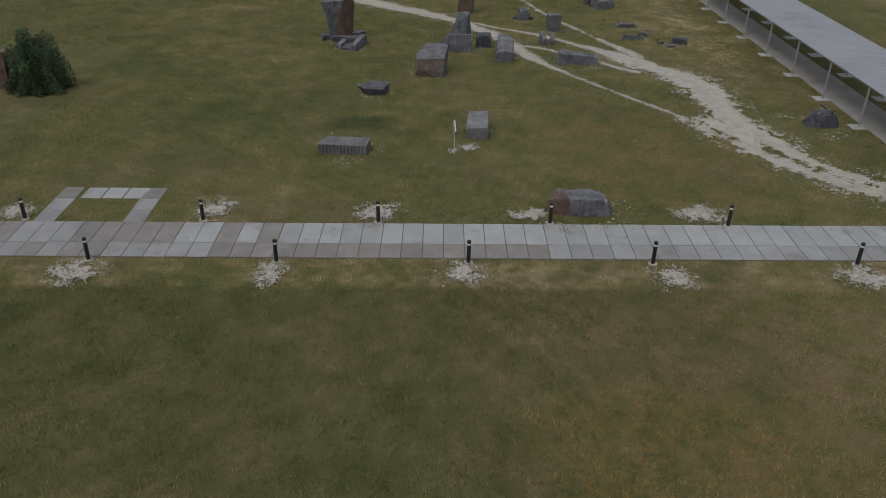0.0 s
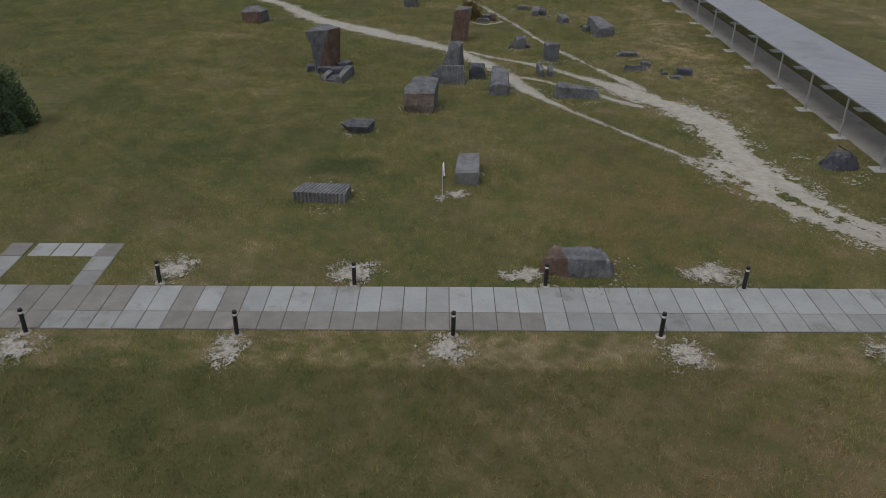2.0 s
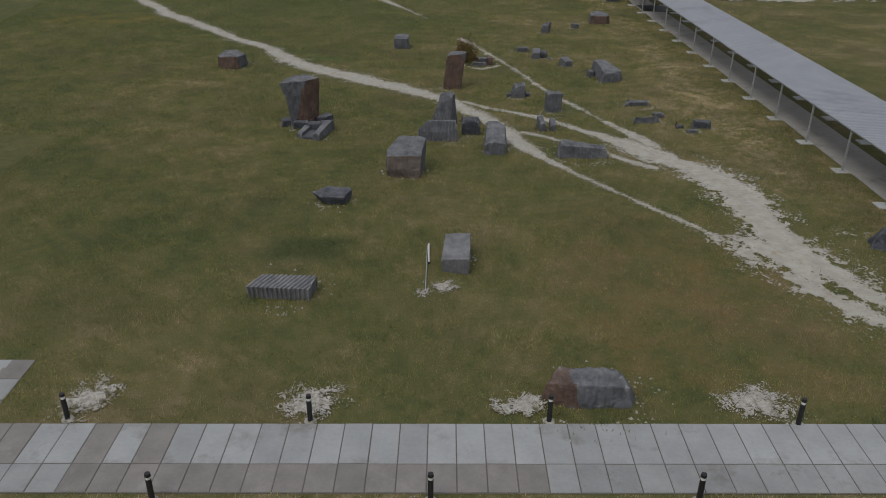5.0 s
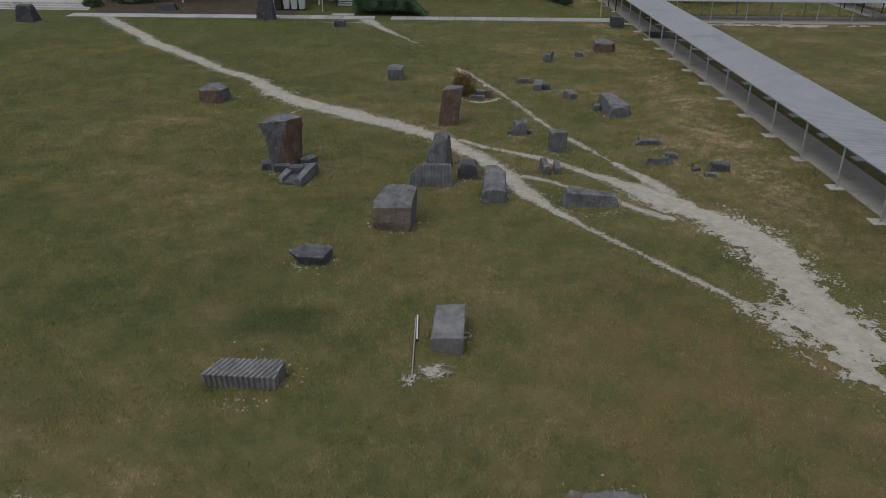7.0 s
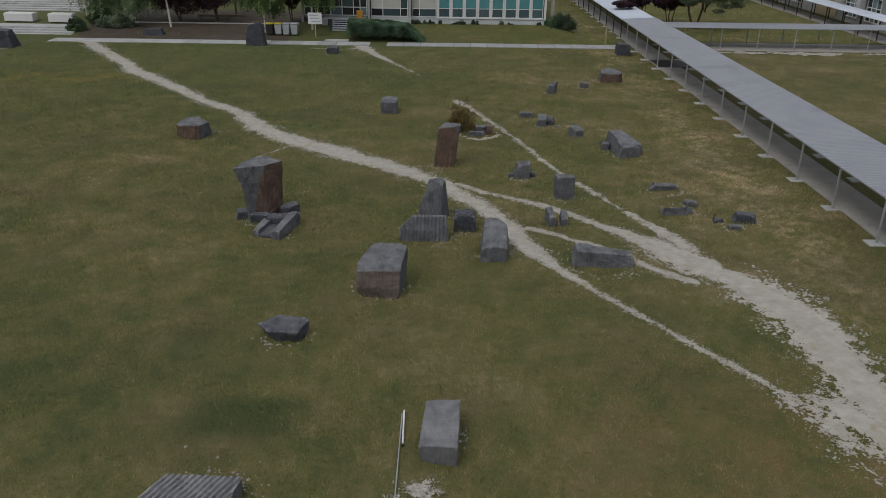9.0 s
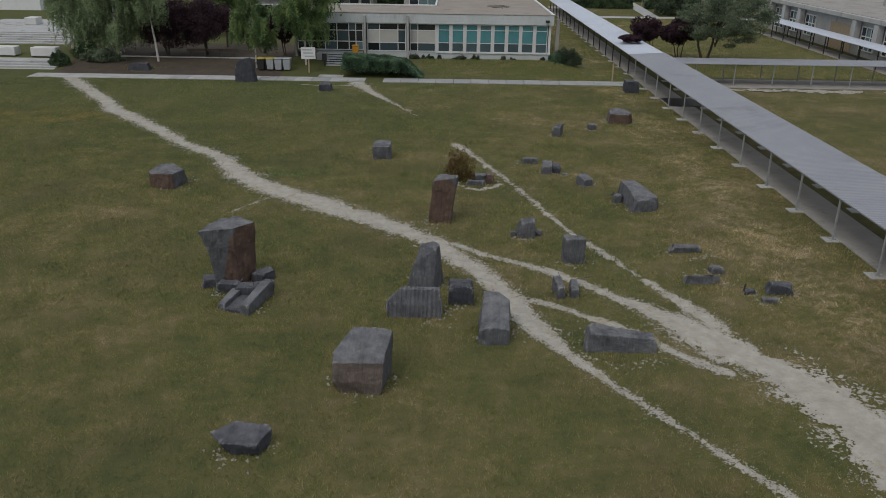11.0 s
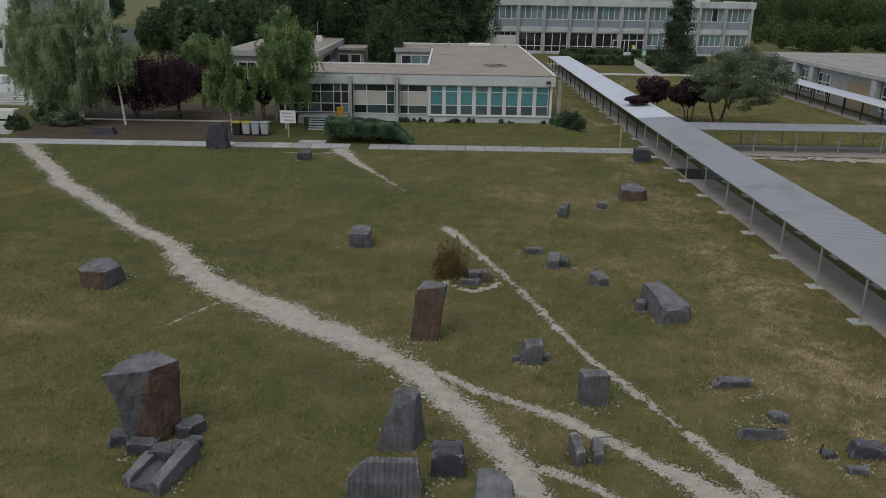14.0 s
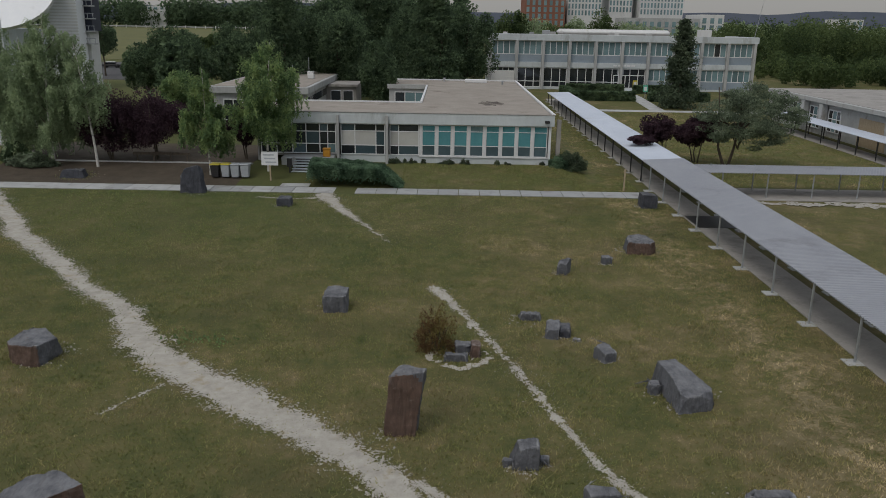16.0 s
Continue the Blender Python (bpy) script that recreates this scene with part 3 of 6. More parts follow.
def chip(bm, rnd, count):
    """Break flakes off the upper corners of a block, so that it has sharp facets."""
    for _ in range(count):
        top = max(v.co.z for v in bm.verts)
        mid = sum((v.co for v in bm.verts), Vector()) / len(bm.verts)
        v = rnd.choice([v for v in bm.verts if v.co.z > 0.35 * top])
        d = (v.co - mid).normalized() + Vector((rnd.uniform(-0.4, 0.4), rnd.uniform(-0.4, 0.4), rnd.uniform(-0.35, 0.45)))
        d.normalize()
        at = v.co - d * rnd.uniform(0.03, 0.13) * (v.co - mid).length
        r = bmesh.ops.bisect_plane(bm, geom=bm.verts[:] + bm.edges[:] + bm.faces[:], plane_co=at, plane_no=d, clear_outer=True)
        bmesh.ops.holes_fill(bm, edges=[e for e in r["geom_cut"] if isinstance(e, bmesh.types.BMEdge)], sides=0)
    bmesh.ops.triangulate(bm, faces=[f for f in bm.faces if len(f.verts) > 4])
    bmesh.ops.recalc_face_normals(bm, faces=bm.faces[:])


def rock(name, label, x, y, bottom, top, material=None, second=None, toward=(1, -0.3), limit=0.45, groove=None, cuts=4, rough=0.05, rz=0.0, group="stones on the lawn", sink=0.12, debris=1.0, second_x=None, category="stone", chips=5, cap=None, parent=None, waist=None, plane=None):
    """A broken block from a ring of corners at the ground and one at the top; faces that look along toward take the second material."""
    material = material or STONE
    bm = bmesh.new()
    lo = [bm.verts.new((a, b, -sink)) for a, b in bottom]
    hi = [bm.verts.new(c) for c in top]
    k = len(lo)
    rings = [lo, [bm.verts.new(c) for c in waist], hi] if waist else [lo, hi]
    for a, b in zip(rings, rings[1:]):
        for i in range(k):
            j = (i + 1) % k
            bm.faces.new((a[i], a[j], b[j], b[i]))
    ends = [bm.faces.new(hi), bm.faces.new(lo[::-1])]
    bmesh.ops.triangulate(bm, faces=ends)
    bmesh.ops.recalc_face_normals(bm, faces=bm.faces[:])
    if not groove:
        chip(bm, random.Random(int(x * 131 + y * 57)), chips)
    bmesh.ops.bevel(bm, geom=bm.edges[:], offset=0.018, segments=1, affect="EDGES")
    bmesh.ops.triangulate(bm, faces=bm.faces[:])
    for _ in range(cuts):
        long = [e for e in bm.edges if e.calc_length() > (0.11 if not groove else 0.05)]
        bmesh.ops.subdivide_edges(bm, edges=long, cuts=1)
        bmesh.ops.triangulate(bm, faces=[f for f in bm.faces if len(f.verts) > 3])
    bm.normal_update()
    off = Vector((x * 1.7, y * 1.3, 0))
    moves = []
    for v in bm.verts:
        c = v.co + off
        d = 0.6 * rough * noise.fractal(c * 2.1, 1.0, 2.0, 3) + 0.25 * rough * noise.noise(c * 11) + 0.5 * rough * round(2.5 * noise.noise(c * 1.3 + Vector((7, 3, 1)))) / 2.5
        if not groove:
            d += 0.7 * rough * noise.fractal(Vector((c.x * 4.2, c.y * 4.2, c.z * 0.7)), 1.0, 2.0, 2)
        if groove:
            d -= groove[1] * (1 - abs(math.sin(math.pi * (v.co.x - groove[2] * v.co.y) / groove[0]))) ** 1.5
        moves.append(v.normal * d)
    for v, d in zip(bm.verts, moves):
        v.co += d
    me = bpy.data.meshes.new(name)
    bm.normal_update()
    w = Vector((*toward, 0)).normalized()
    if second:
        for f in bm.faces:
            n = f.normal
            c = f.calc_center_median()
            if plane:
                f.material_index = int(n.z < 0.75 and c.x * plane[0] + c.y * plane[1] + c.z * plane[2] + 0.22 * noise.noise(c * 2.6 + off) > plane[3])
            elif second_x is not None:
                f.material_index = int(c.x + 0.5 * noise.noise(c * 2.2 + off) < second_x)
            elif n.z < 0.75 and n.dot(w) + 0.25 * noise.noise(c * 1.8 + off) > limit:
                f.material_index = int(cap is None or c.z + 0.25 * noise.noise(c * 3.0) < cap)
    bm.to_mesh(me)
    bm.free()
    me.materials.append(material)
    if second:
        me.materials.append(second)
    ob = new(name, me)
    ob.matrix_world = pose(x, y, gzf(x, y), 0, 0, rz)
    size = max(abs(a) for a, b in bottom)
    DEBRIS.append((x, y + sum(b for a, b in bottom) / k, size * 1.25, debris))
    if parent:
        ob.parent = parent
        return tagged(ob)
    return tagged(ob, label, category, group)


def block(name, label, x, y, w, d, h, lean=0.0, taper=0.9, **kw):
    """A roughly squared block with its front edge at y; lean: how much higher its back is."""
    a, t = w / 2, w / 2 * taper
    r = random.Random(int(x * 91 + y * 37))
    j = lambda s=0.07: r.uniform(-s, s) * w
    bottom = [(-a + j(), j()), (a + j(), j()), (a + j(), d + j()), (-a + j(), d + j())]
    top = [(-t + j(), 0.06 * d + j(.05), h + j(.05)), (t + j(), 0.06 * d + j(.05), h + j(.05)), (t + j(), 0.92 * d + j(.05), h + lean + j(.05)), (-t + j(), 0.92 * d + j(.05), h + lean + j(.05))]
    return rock(name, label, x, y, bottom, top, **kw)


rock("standing_stone", "tall top-heavy grey block with a rust-brown side, on broken stones", -7.2, 27.35,
     [(-0.74, 0.2), (0.15, 0.3), (0.62, 1.1), (0.35, 1.8), (-0.6, 1.5)],
     [(-1.26, 0.08, 2.36), (0.04, 0.35, 2.42), (0.76, 1.02, 2.46), (-0.1, 1.55, 2.5), (-0.8, 1.3, 2.44)], STONE, STONE_RUST, rough=0.05, chips=0, plane=(1, 0, -0.3, -0.62),
     waist=[(-0.94, 0.16, 1.6), (0.1, 0.32, 1.5), (0.70, 1.05, 1.5), (0.1, 1.7, 1.5), (-0.72, 1.4, 1.5)])
block("stone_fragment", "dark broken stone at the foot of a standing stone", -8.12, 27.5, 0.75, 0.7, 0.34, material=STONE_DARK, rz=12)
block("stone_fragment", "dark broken stone at the foot of a standing stone", -6.5, 27.95, 0.6, 0.9, 0.40, material=STONE_DARK, rz=-35)
block("stone_fragment", "dark broken stone at the foot of a standing stone", -7.35, 26.95, 0.9, 0.6, 0.36, material=STONE_DARK, rz=-6)
block("stone_fragment", "dark broken stone at the foot of a standing stone", -6.1, 27.15, 0.4, 0.6, 0.3, material=STONE_DARK, rz=-25)
trough = thing("stone_trough", 0, 0, 0, "notched dark grey stone lying in front of a standing stone", "stone", "stones on the lawn")
rock("rim", "", -6.15, 25.05, [(-0.32, 0.18), (0.08, -0.05), (0.62, 1.95), (0.12, 2.1)], [(-0.26, 0.2, 0.36), (0.06, 0.02, 0.40), (0.55, 1.88, 0.60), (0.14, 2.0, 0.56)], STONE, rough=0.03, chips=1, parent=trough)
rock("rim", "", -7.25, 25.6, [(-0.12, 0.0), (0.22, -0.18), (0.55, 1.2), (0.15, 1.35)], [(-0.08, 0.05, 0.22), (0.18, -0.1, 0.26), (0.5, 1.1, 0.34), (0.15, 1.25, 0.32)], STONE, rough=0.03, chips=1, parent=trough, debris=0.0)
rock("floor", "", -6.8, 25.3, [(-0.45, 0.2), (0.45, -0.1), (0.75, 1.35), (-0.1, 1.5)], [(-0.42, 0.22, 0.10), (0.42, -0.05, 0.11), (0.72, 1.3, 0.16), (-0.1, 1.45, 0.14)], STONE_DARK, rough=0.03, chips=0, parent=trough, debris=0.0)
rock("end", "", -6.6, 26.45, [(-0.4, 0.15), (0.5, 0.0), (0.62, 0.6), (-0.3, 0.7)], [(-0.36, 0.2, 0.38), (0.45, 0.06, 0.46), (0.55, 0.55, 0.5), (-0.28, 0.62, 0.44)], STONE_DARK, rough=0.04, chips=2, parent=trough, debris=0.0)
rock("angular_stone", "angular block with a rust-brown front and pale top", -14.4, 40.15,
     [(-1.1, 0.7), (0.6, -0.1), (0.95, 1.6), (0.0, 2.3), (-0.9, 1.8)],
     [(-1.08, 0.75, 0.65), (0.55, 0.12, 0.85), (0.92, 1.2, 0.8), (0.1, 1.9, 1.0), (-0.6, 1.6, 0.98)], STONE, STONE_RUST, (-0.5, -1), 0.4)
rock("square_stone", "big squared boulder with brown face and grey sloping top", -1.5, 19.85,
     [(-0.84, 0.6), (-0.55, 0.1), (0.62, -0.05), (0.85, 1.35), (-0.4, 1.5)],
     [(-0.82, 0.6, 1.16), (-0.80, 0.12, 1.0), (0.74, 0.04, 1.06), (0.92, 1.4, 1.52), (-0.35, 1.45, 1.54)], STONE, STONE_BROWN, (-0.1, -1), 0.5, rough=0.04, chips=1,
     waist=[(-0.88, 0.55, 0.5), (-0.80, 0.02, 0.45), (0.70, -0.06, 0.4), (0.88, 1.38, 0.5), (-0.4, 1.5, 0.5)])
rock("grooved_stone", "upright dark slab with drilled vertical grooves", -0.05, 24.85,
     [(-0.95, 0.08), (0.95, -0.05), (0.95, 0.85), (-0.85, 0.9)], [(-0.60, 0.42, 1.0), (0.88, 0.36, 1.02), (0.88, 0.68, 1.0), (-0.5, 0.74, 0.97)], STONE, groove=(0.155, 0.035, 0.0), cuts=6, rough=0.02,
     waist=[(-1.10, 0.2, 0.5), (0.98, 0.08, 0.5), (0.95, 0.8, 0.5), (-0.95, 0.85, 0.5)])
rock("wedge_stone", "sharp wedge-shaped grey boulder", 0.1, 27.3,
     [(-0.64, 0.05), (0.48, -0.12), (0.88, 0.75), (0.4, 1.25), (-0.5, 1.1)],
     [(-0.30, 0.34, 1.02), (0.54, 0.33, 1.58), (0.68, 0.62, 1.70), (0.5, 0.85, 1.75), (-0.02, 0.74, 1.72)], STONE, rough=0.035, chips=0)
block("small_block", "small dark squared stone block", 1.64, 25.95, 0.92, 0.8, 0.78, material=STONE_DARK)
rock("sloping_stone", "long grey block sloping up away from its low front", 2.75, 22.95,
     [(-0.60, 0.0), (-0.25, -0.05), (0.45, -0.02), (0.62, 1.6), (0.1, 2.0), (-0.5, 1.9)],
     [(-0.54, 0.12, 0.48), (-0.24, 0.04, 0.64), (0.46, 0.04, 0.56), (0.52, 1.5, 1.02), (0.06, 1.85, 1.2), (-0.36, 1.8, 1.18)], STONE, rough=0.04, chips=1)
rock("lying_stone", "long low grey stone lying on a chalk path", 6.8, 22.4,
     [(-1.25, 0.0), (1.28, 0.1), (1.25, 0.75), (-1.15, 0.95)], [(-1.2, 0.15, 0.62), (1.2, 0.22, 0.46), (1.15, 0.62, 0.52), (-1.1, 0.8, 0.72)], STONE, rz=-3)
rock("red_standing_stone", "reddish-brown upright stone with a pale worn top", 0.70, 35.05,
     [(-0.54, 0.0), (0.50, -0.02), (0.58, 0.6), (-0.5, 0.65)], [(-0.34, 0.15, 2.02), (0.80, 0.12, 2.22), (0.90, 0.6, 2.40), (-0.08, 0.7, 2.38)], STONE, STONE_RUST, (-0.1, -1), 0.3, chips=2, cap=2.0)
rock("dark_boulder", "dark pyramid-shaped boulder with fragments", 4.65, 32.95,
     [(-0.48, 0.05), (0.42, 0.0), (0.48, 0.75), (-0.5, 0.8)], [(-0.16, 0.14, 0.62), (0.38, 0.1, 0.80), (0.42, 0.5, 0.96), (-0.26, 0.55, 0.78)], STONE, chips=2)
block("stone_fragment", "small grey stone fragment beside a boulder", 5.25, 33.2, 0.32, 0.3, 0.25)
block("stone_fragment", "small grey stone fragment beside a boulder", 4.12, 33.15, 0.3, 0.3, 0.22)
rock("gabled_stone", "upright smooth grey slab leaning slightly back", 6.42, 30.0,
     [(-0.46, 0.0), (0.42, 0.02), (0.48, 0.5), (-0.5, 0.55)], [(-0.38, 0.08, 1.05), (0.44, 0.1, 1.1), (0.46, 0.42, 1.18), (-0.5, 0.46, 1.15)], STONE, rough=0.015)
rock("split_stone", "narrow half of a split grey stone", 5.45, 26.55, [(-0.17, 0.0), (0.2, 0.05), (0.1, 0.9), (-0.3, 0.85)], [(-0.14, 0.08, 0.42), (0.12, 0.1, 0.45), (-0.02, 0.8, 0.75), (-0.28, 0.75, 0.72)], STONE)
rock("split_stone", "narrow half of a split grey stone", 5.98, 26.6, [(-0.22, 0.0), (0.22, 0.0), (0.12, 0.8), (-0.15, 0.85)], [(-0.15, 0.08, 0.3), (0.16, 0.1, 0.3), (0.08, 0.7, 0.65), (-0.12, 0.75, 0.66)], STONE)
rock("long_boulder", "long rounded grey boulder lying aslant", 10.85, 36.6,
     [(-0.60, 0.0), (0.70, 0.3), (0.92, 0.8), (0.1, 3.0), (-0.85, 2.8), (-0.72, 1.2)], [(-0.46, 0.12, 0.55), (0.60, 0.38, 0.58), (0.78, 0.85, 0.62), (0.0, 2.8, 0.88), (-0.72, 2.6, 0.85), (-0.56, 1.2, 0.84)], STONE, rough=0.04, chips=2)
block("stone_fragment", "pale stone fragment beside a long boulder", 9.85, 38.1, 0.4, 0.6, 0.36)
block("stone_beam", "narrow stone beam lying flat in the grass", 11.5, 31.25, 1.5, 0.4, 0.26, rz=4)
block("stone_beam", "narrow stone beam lying flat in the grass", 11.15, 28.05, 1.65, 0.42, 0.27, rz=2)
block("stone_fragment", "small squared stone beside a stone beam", 12.15, 29.0, 0.55, 0.5, 0.25, rz=10)
block("low_boulder", "low dark boulder among pale fragments", 13.85, 26.95, 0.95, 0.6, 0.38, rz=-14, material=STONE_DARK)
block("stone_fragment", "flat stone fragment in the grass", 13.2, 26.2, 0.62, 0.3, 0.2, rz=-6)
block("stone_fragment", "flat stone fragment in the grass", 12.75, 27.0, 0.5, 0.35, 0.16, material=STONE_DARK)
block("small_block", "small tilted grey stone block", 8.77, 40.95, 0.66, 0.75, 0.36, 0.22, rz=28)
block("stone_beam", "narrow stone beam lying flat in the grass", 5.95, 45.5, 1.1, 0.42, 0.28, rz=-4)
block("small_block", "grey stone block with a notched corner", 6.75, 43.3, 0.62, 0.9, 0.42, 0.15, rz=-8)
block("small_block", "dark stone block beside a notched one", 7.3, 43.5, 0.5, 0.8, 0.4, rz=-8, material=STONE_DARK)
block("stone_fragment", "pale flat fragment in the grass", 7.75, 43.1, 0.32, 0.25, 0.1, material=STONE_PALE)
rock("upright_stone", "small upright stone with a pointed top", 8.46, 52.0, [(-0.35, 0.1), (0.2, 0.0), (0.42, 0.5), (-0.3, 0.7)], [(-0.36, 0.15, 0.7), (0.12, 0.05, 0.6), (0.42, 0.5, 1.0), (-0.2, 0.6, 0.8)], STONE)
block("small_block", "small squared grey stone", 11.15, 54.1, 0.66, 0.6, 0.42)
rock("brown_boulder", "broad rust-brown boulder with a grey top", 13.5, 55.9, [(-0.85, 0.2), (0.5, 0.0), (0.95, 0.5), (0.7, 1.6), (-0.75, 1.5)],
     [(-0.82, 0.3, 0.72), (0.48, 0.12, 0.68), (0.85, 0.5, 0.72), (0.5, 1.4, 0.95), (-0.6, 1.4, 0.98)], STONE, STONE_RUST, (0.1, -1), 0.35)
block("cube_stone", "squared grey stone block with worn edges", -2.98, 46.3, 1.08, 1.5, 0.80, 0.12, 0.94, chips=2)
rock("flat_stone", "low dark slab, pointed at one end, tilted in the grass", -4.3, 16.75, [(-0.5, 0.45), (-0.25, 0.15), (0.45, 0.1), (0.62, 0.62), (-0.2, 0.82)],
     [(-1.0, 0.62, 0.36), (-0.55, 0.1, 0.34), (0.42, 0.0, 0.38), (0.74, 0.75, 0.52), (-0.3, 0.95, 0.52)], STONE_DARK, chips=1)
rock("stone_slab", "thick pale grey slab with a flat sloping top", 0.68, 10.5, [(-0.48, 0.5), (0.47, 0.22), (0.54, 2.25), (-0.38, 2.35)],
     [(-0.52, 0.46, 0.46), (0.47, 0.24, 0.60), (0.56, 2.2, 0.74), (-0.36, 2.3, 0.70)], STONE_PALE, rough=0.025, chips=2)
rock("grooved_stone", "low stone with drilled grooves across its sides and top", -5.05, 8.95, [(-1.02, 0.22), (0.94, 0.04), (1.1, 0.9), (-0.75, 0.95)],
     [(-1.20, 0.16, 0.42), (0.95, 0.03, 0.42), (1.12, 0.85, 0.50), (-0.72, 0.92, 0.50)], STONE_PALE, groove=(0.16, 0.05, 0.55), cuts=6, rough=0.02)
rock("long_boulder", "long boulder, reddish at one end, grey at the other", 4.08, 3.3,
     [(-1.26, 0.3), (-0.3, 0.0), (1.2, 0.0), (1.38, 0.5), (1.0, 1.0), (-1.0, 1.0)], [(-1.1, 0.42, 0.50), (-0.3, 0.2, 0.62), (1.0, 0.15, 0.60), (1.12, 0.5, 0.62), (0.88, 0.86, 0.74), (-0.72, 0.84, 0.76)], STONE, STONE_RUST, rough=0.06, second_x=-0.3, chips=1)
rock("mound_boulder", "broad low dark boulder beside the covered walk", 16.8, 12.4, [(-0.95, 0.3), (-0.2, 0.0), (0.75, 0.1), (1.05, 0.6), (0.6, 1.2), (-0.6, 1.1)],
     [(-0.55, 0.5, 0.5), (-0.15, 0.3, 0.62), (0.4, 0.35, 0.66), (0.6, 0.6, 0.6), (0.35, 0.85, 0.72), (-0.3, 0.8, 0.68)], STONE_DARK, rough=0.07)
rock("standing_stone", "broad dark standing stone with a rounded top beside the pavement", -17.2, 70.7, [(-0.95, 0.0), (0.75, 0.0), (1.0, 0.5), (0.7, 0.9), (-0.85, 0.8)],
     [(-0.8, 0.2, 1.9), (0.5, 0.15, 2.15), (0.72, 0.45, 2.0), (0.45, 0.7, 2.15), (-0.6, 0.65, 2.0)], STONE_DARK)
block("small_block", "small dark squared stone near the pavement", -9.45, 66.9, 1.1, 0.8, 0.62, material=STONE_DARK)
block("stone_bench", "low flat-topped dark block beside the pavement", -28.4, 75.3, 2.3, 1.0, 0.7, material=STONE_DARK)
block("standing_stone", "dark upright boulder on the lawn", -39.6, 67.9, 1.9, 1.3, 1.5, material=STONE_DARK, taper=0.7)
block("dark_block", "dark block at the foot of the covered walk", 16.95, 68.2, 1.2, 1.2, 1.0, material=STONE_DARK)
block("standing_stone", "brown upright stone beside a dark bush", -23.75, 17.3, 1.3, 1.2, 1.9, material=STONE_RUST)
def lying_pole(label, x0, y0, x1, y1, r, material):
    p = thing("pole", x0, y0, gzf(x0, y0), label, "pole", "poles beside the slab")
    bm = bmesh.new()
    rod(bm, (0, 0, 0.05), (x1 - x0, y1 - y0, 0.10), r, r, 8)
    part("shaft", bm, material, p)
    bm = bmesh.new()
    rod(bm, (0, -0.01, 0.05), (0, 0.04, 0.05), r * 1.5, r * 1.5, 8)
    part("end_cap", bm, DARK_STEEL, p)


lying_pole("long thin pale pole lying in the grass beside a slab", -0.34, 9.43, -0.34, 12.84, 0.018, STEEL)
lying_pole("short white plastic pipe lying beside a longer pole", -0.26, 11.52, -0.29, 12.98, 0.026, WHITE_FRAME)

# stones and ring by the brown bush
block("small_block", "grey stone inside a ring of chalk by a bush", 2.95, 41.6, 0.75, 0.6, 0.4)
block("small_block", "grey stone inside a ring of chalk by a bush", 2.6, 40.95, 0.95, 0.4, 0.3)
block("small_block", "brown stone inside a ring of chalk by a bush", 3.4, 41.3, 0.4, 0.8, 0.5, material=STONE_RUST)
ring = lambda px, py: 0.13 - np.abs(np.hypot((px - 2.75) / 1.15, (py - 41.6) / 1.25) - 1) - 0.35 * (py > 42.0) + 0.2 * lattice(px, py, 0.25, 41)
tagged(ragged("chalk_ring", 1.0, 4.6, 39.8, 43.4, 0.06, ring, 0.014, CHALK, 0.01, 42), "ring of chalk rubble round a bush", "rubble", kind="stuff")


def debris():
    """Pale stalks and chips about the feet of the stones and along the trails."""
    r = np.random.RandomState(8)
    v, f = [], []
    for x, y, s, k in DEBRIS:
        way = r.uniform(0, 2 * np.pi, 3)
        for _ in range(int(75 * s * k)):
            a, d = way[r.randint(3)] + r.normal(0, 0.5), s * (0.72 + r.gamma(1.5, 0.16))
            px, py, q = x + d * np.cos(a), y + d * np.sin(a) * 0.9, r.uniform(0.015, 0.07)
            b, z = len(v), float(gnd(px, py))
            for i in range(3):
                t = a + i * 2.1
                v.append((px + q * np.cos(t), py + q * np.sin(t), z))
            v.append((px, py, z + q * r.uniform(0.4, 1.2)))
            f += [(b, b + 1, b + 3), (b + 1, b + 2, b + 3), (b + 2, b, b + 3)]
    n = 0
    while n < 2400:
        px, py = r.uniform(-34, 19, 4000), r.uniform(3, 60, 4000)
        d = trail_depth(px, py)
        for x, y in zip(px[(d < 0) & (d > -0.7)], py[(d < 0) & (d > -0.7)]):
            q, b, z = r.uniform(0.01, 0.03), len(v), float(gnd(x, y))
            v += [(x - q, y - q, z), (x + q, y - q * .5, z), (x, y + q, z), (x, y, z + q)]
            f += [(b, b + 1, b + 3), (b + 1, b + 2, b + 3), (b + 2, b, b + 3)]
            n += 1
    tagged(rawmesh("stone_chips", np.array(v), f, RUBBLE), "scattered pale stone chips in the grass", "stone chips", kind="stuff")


debris()

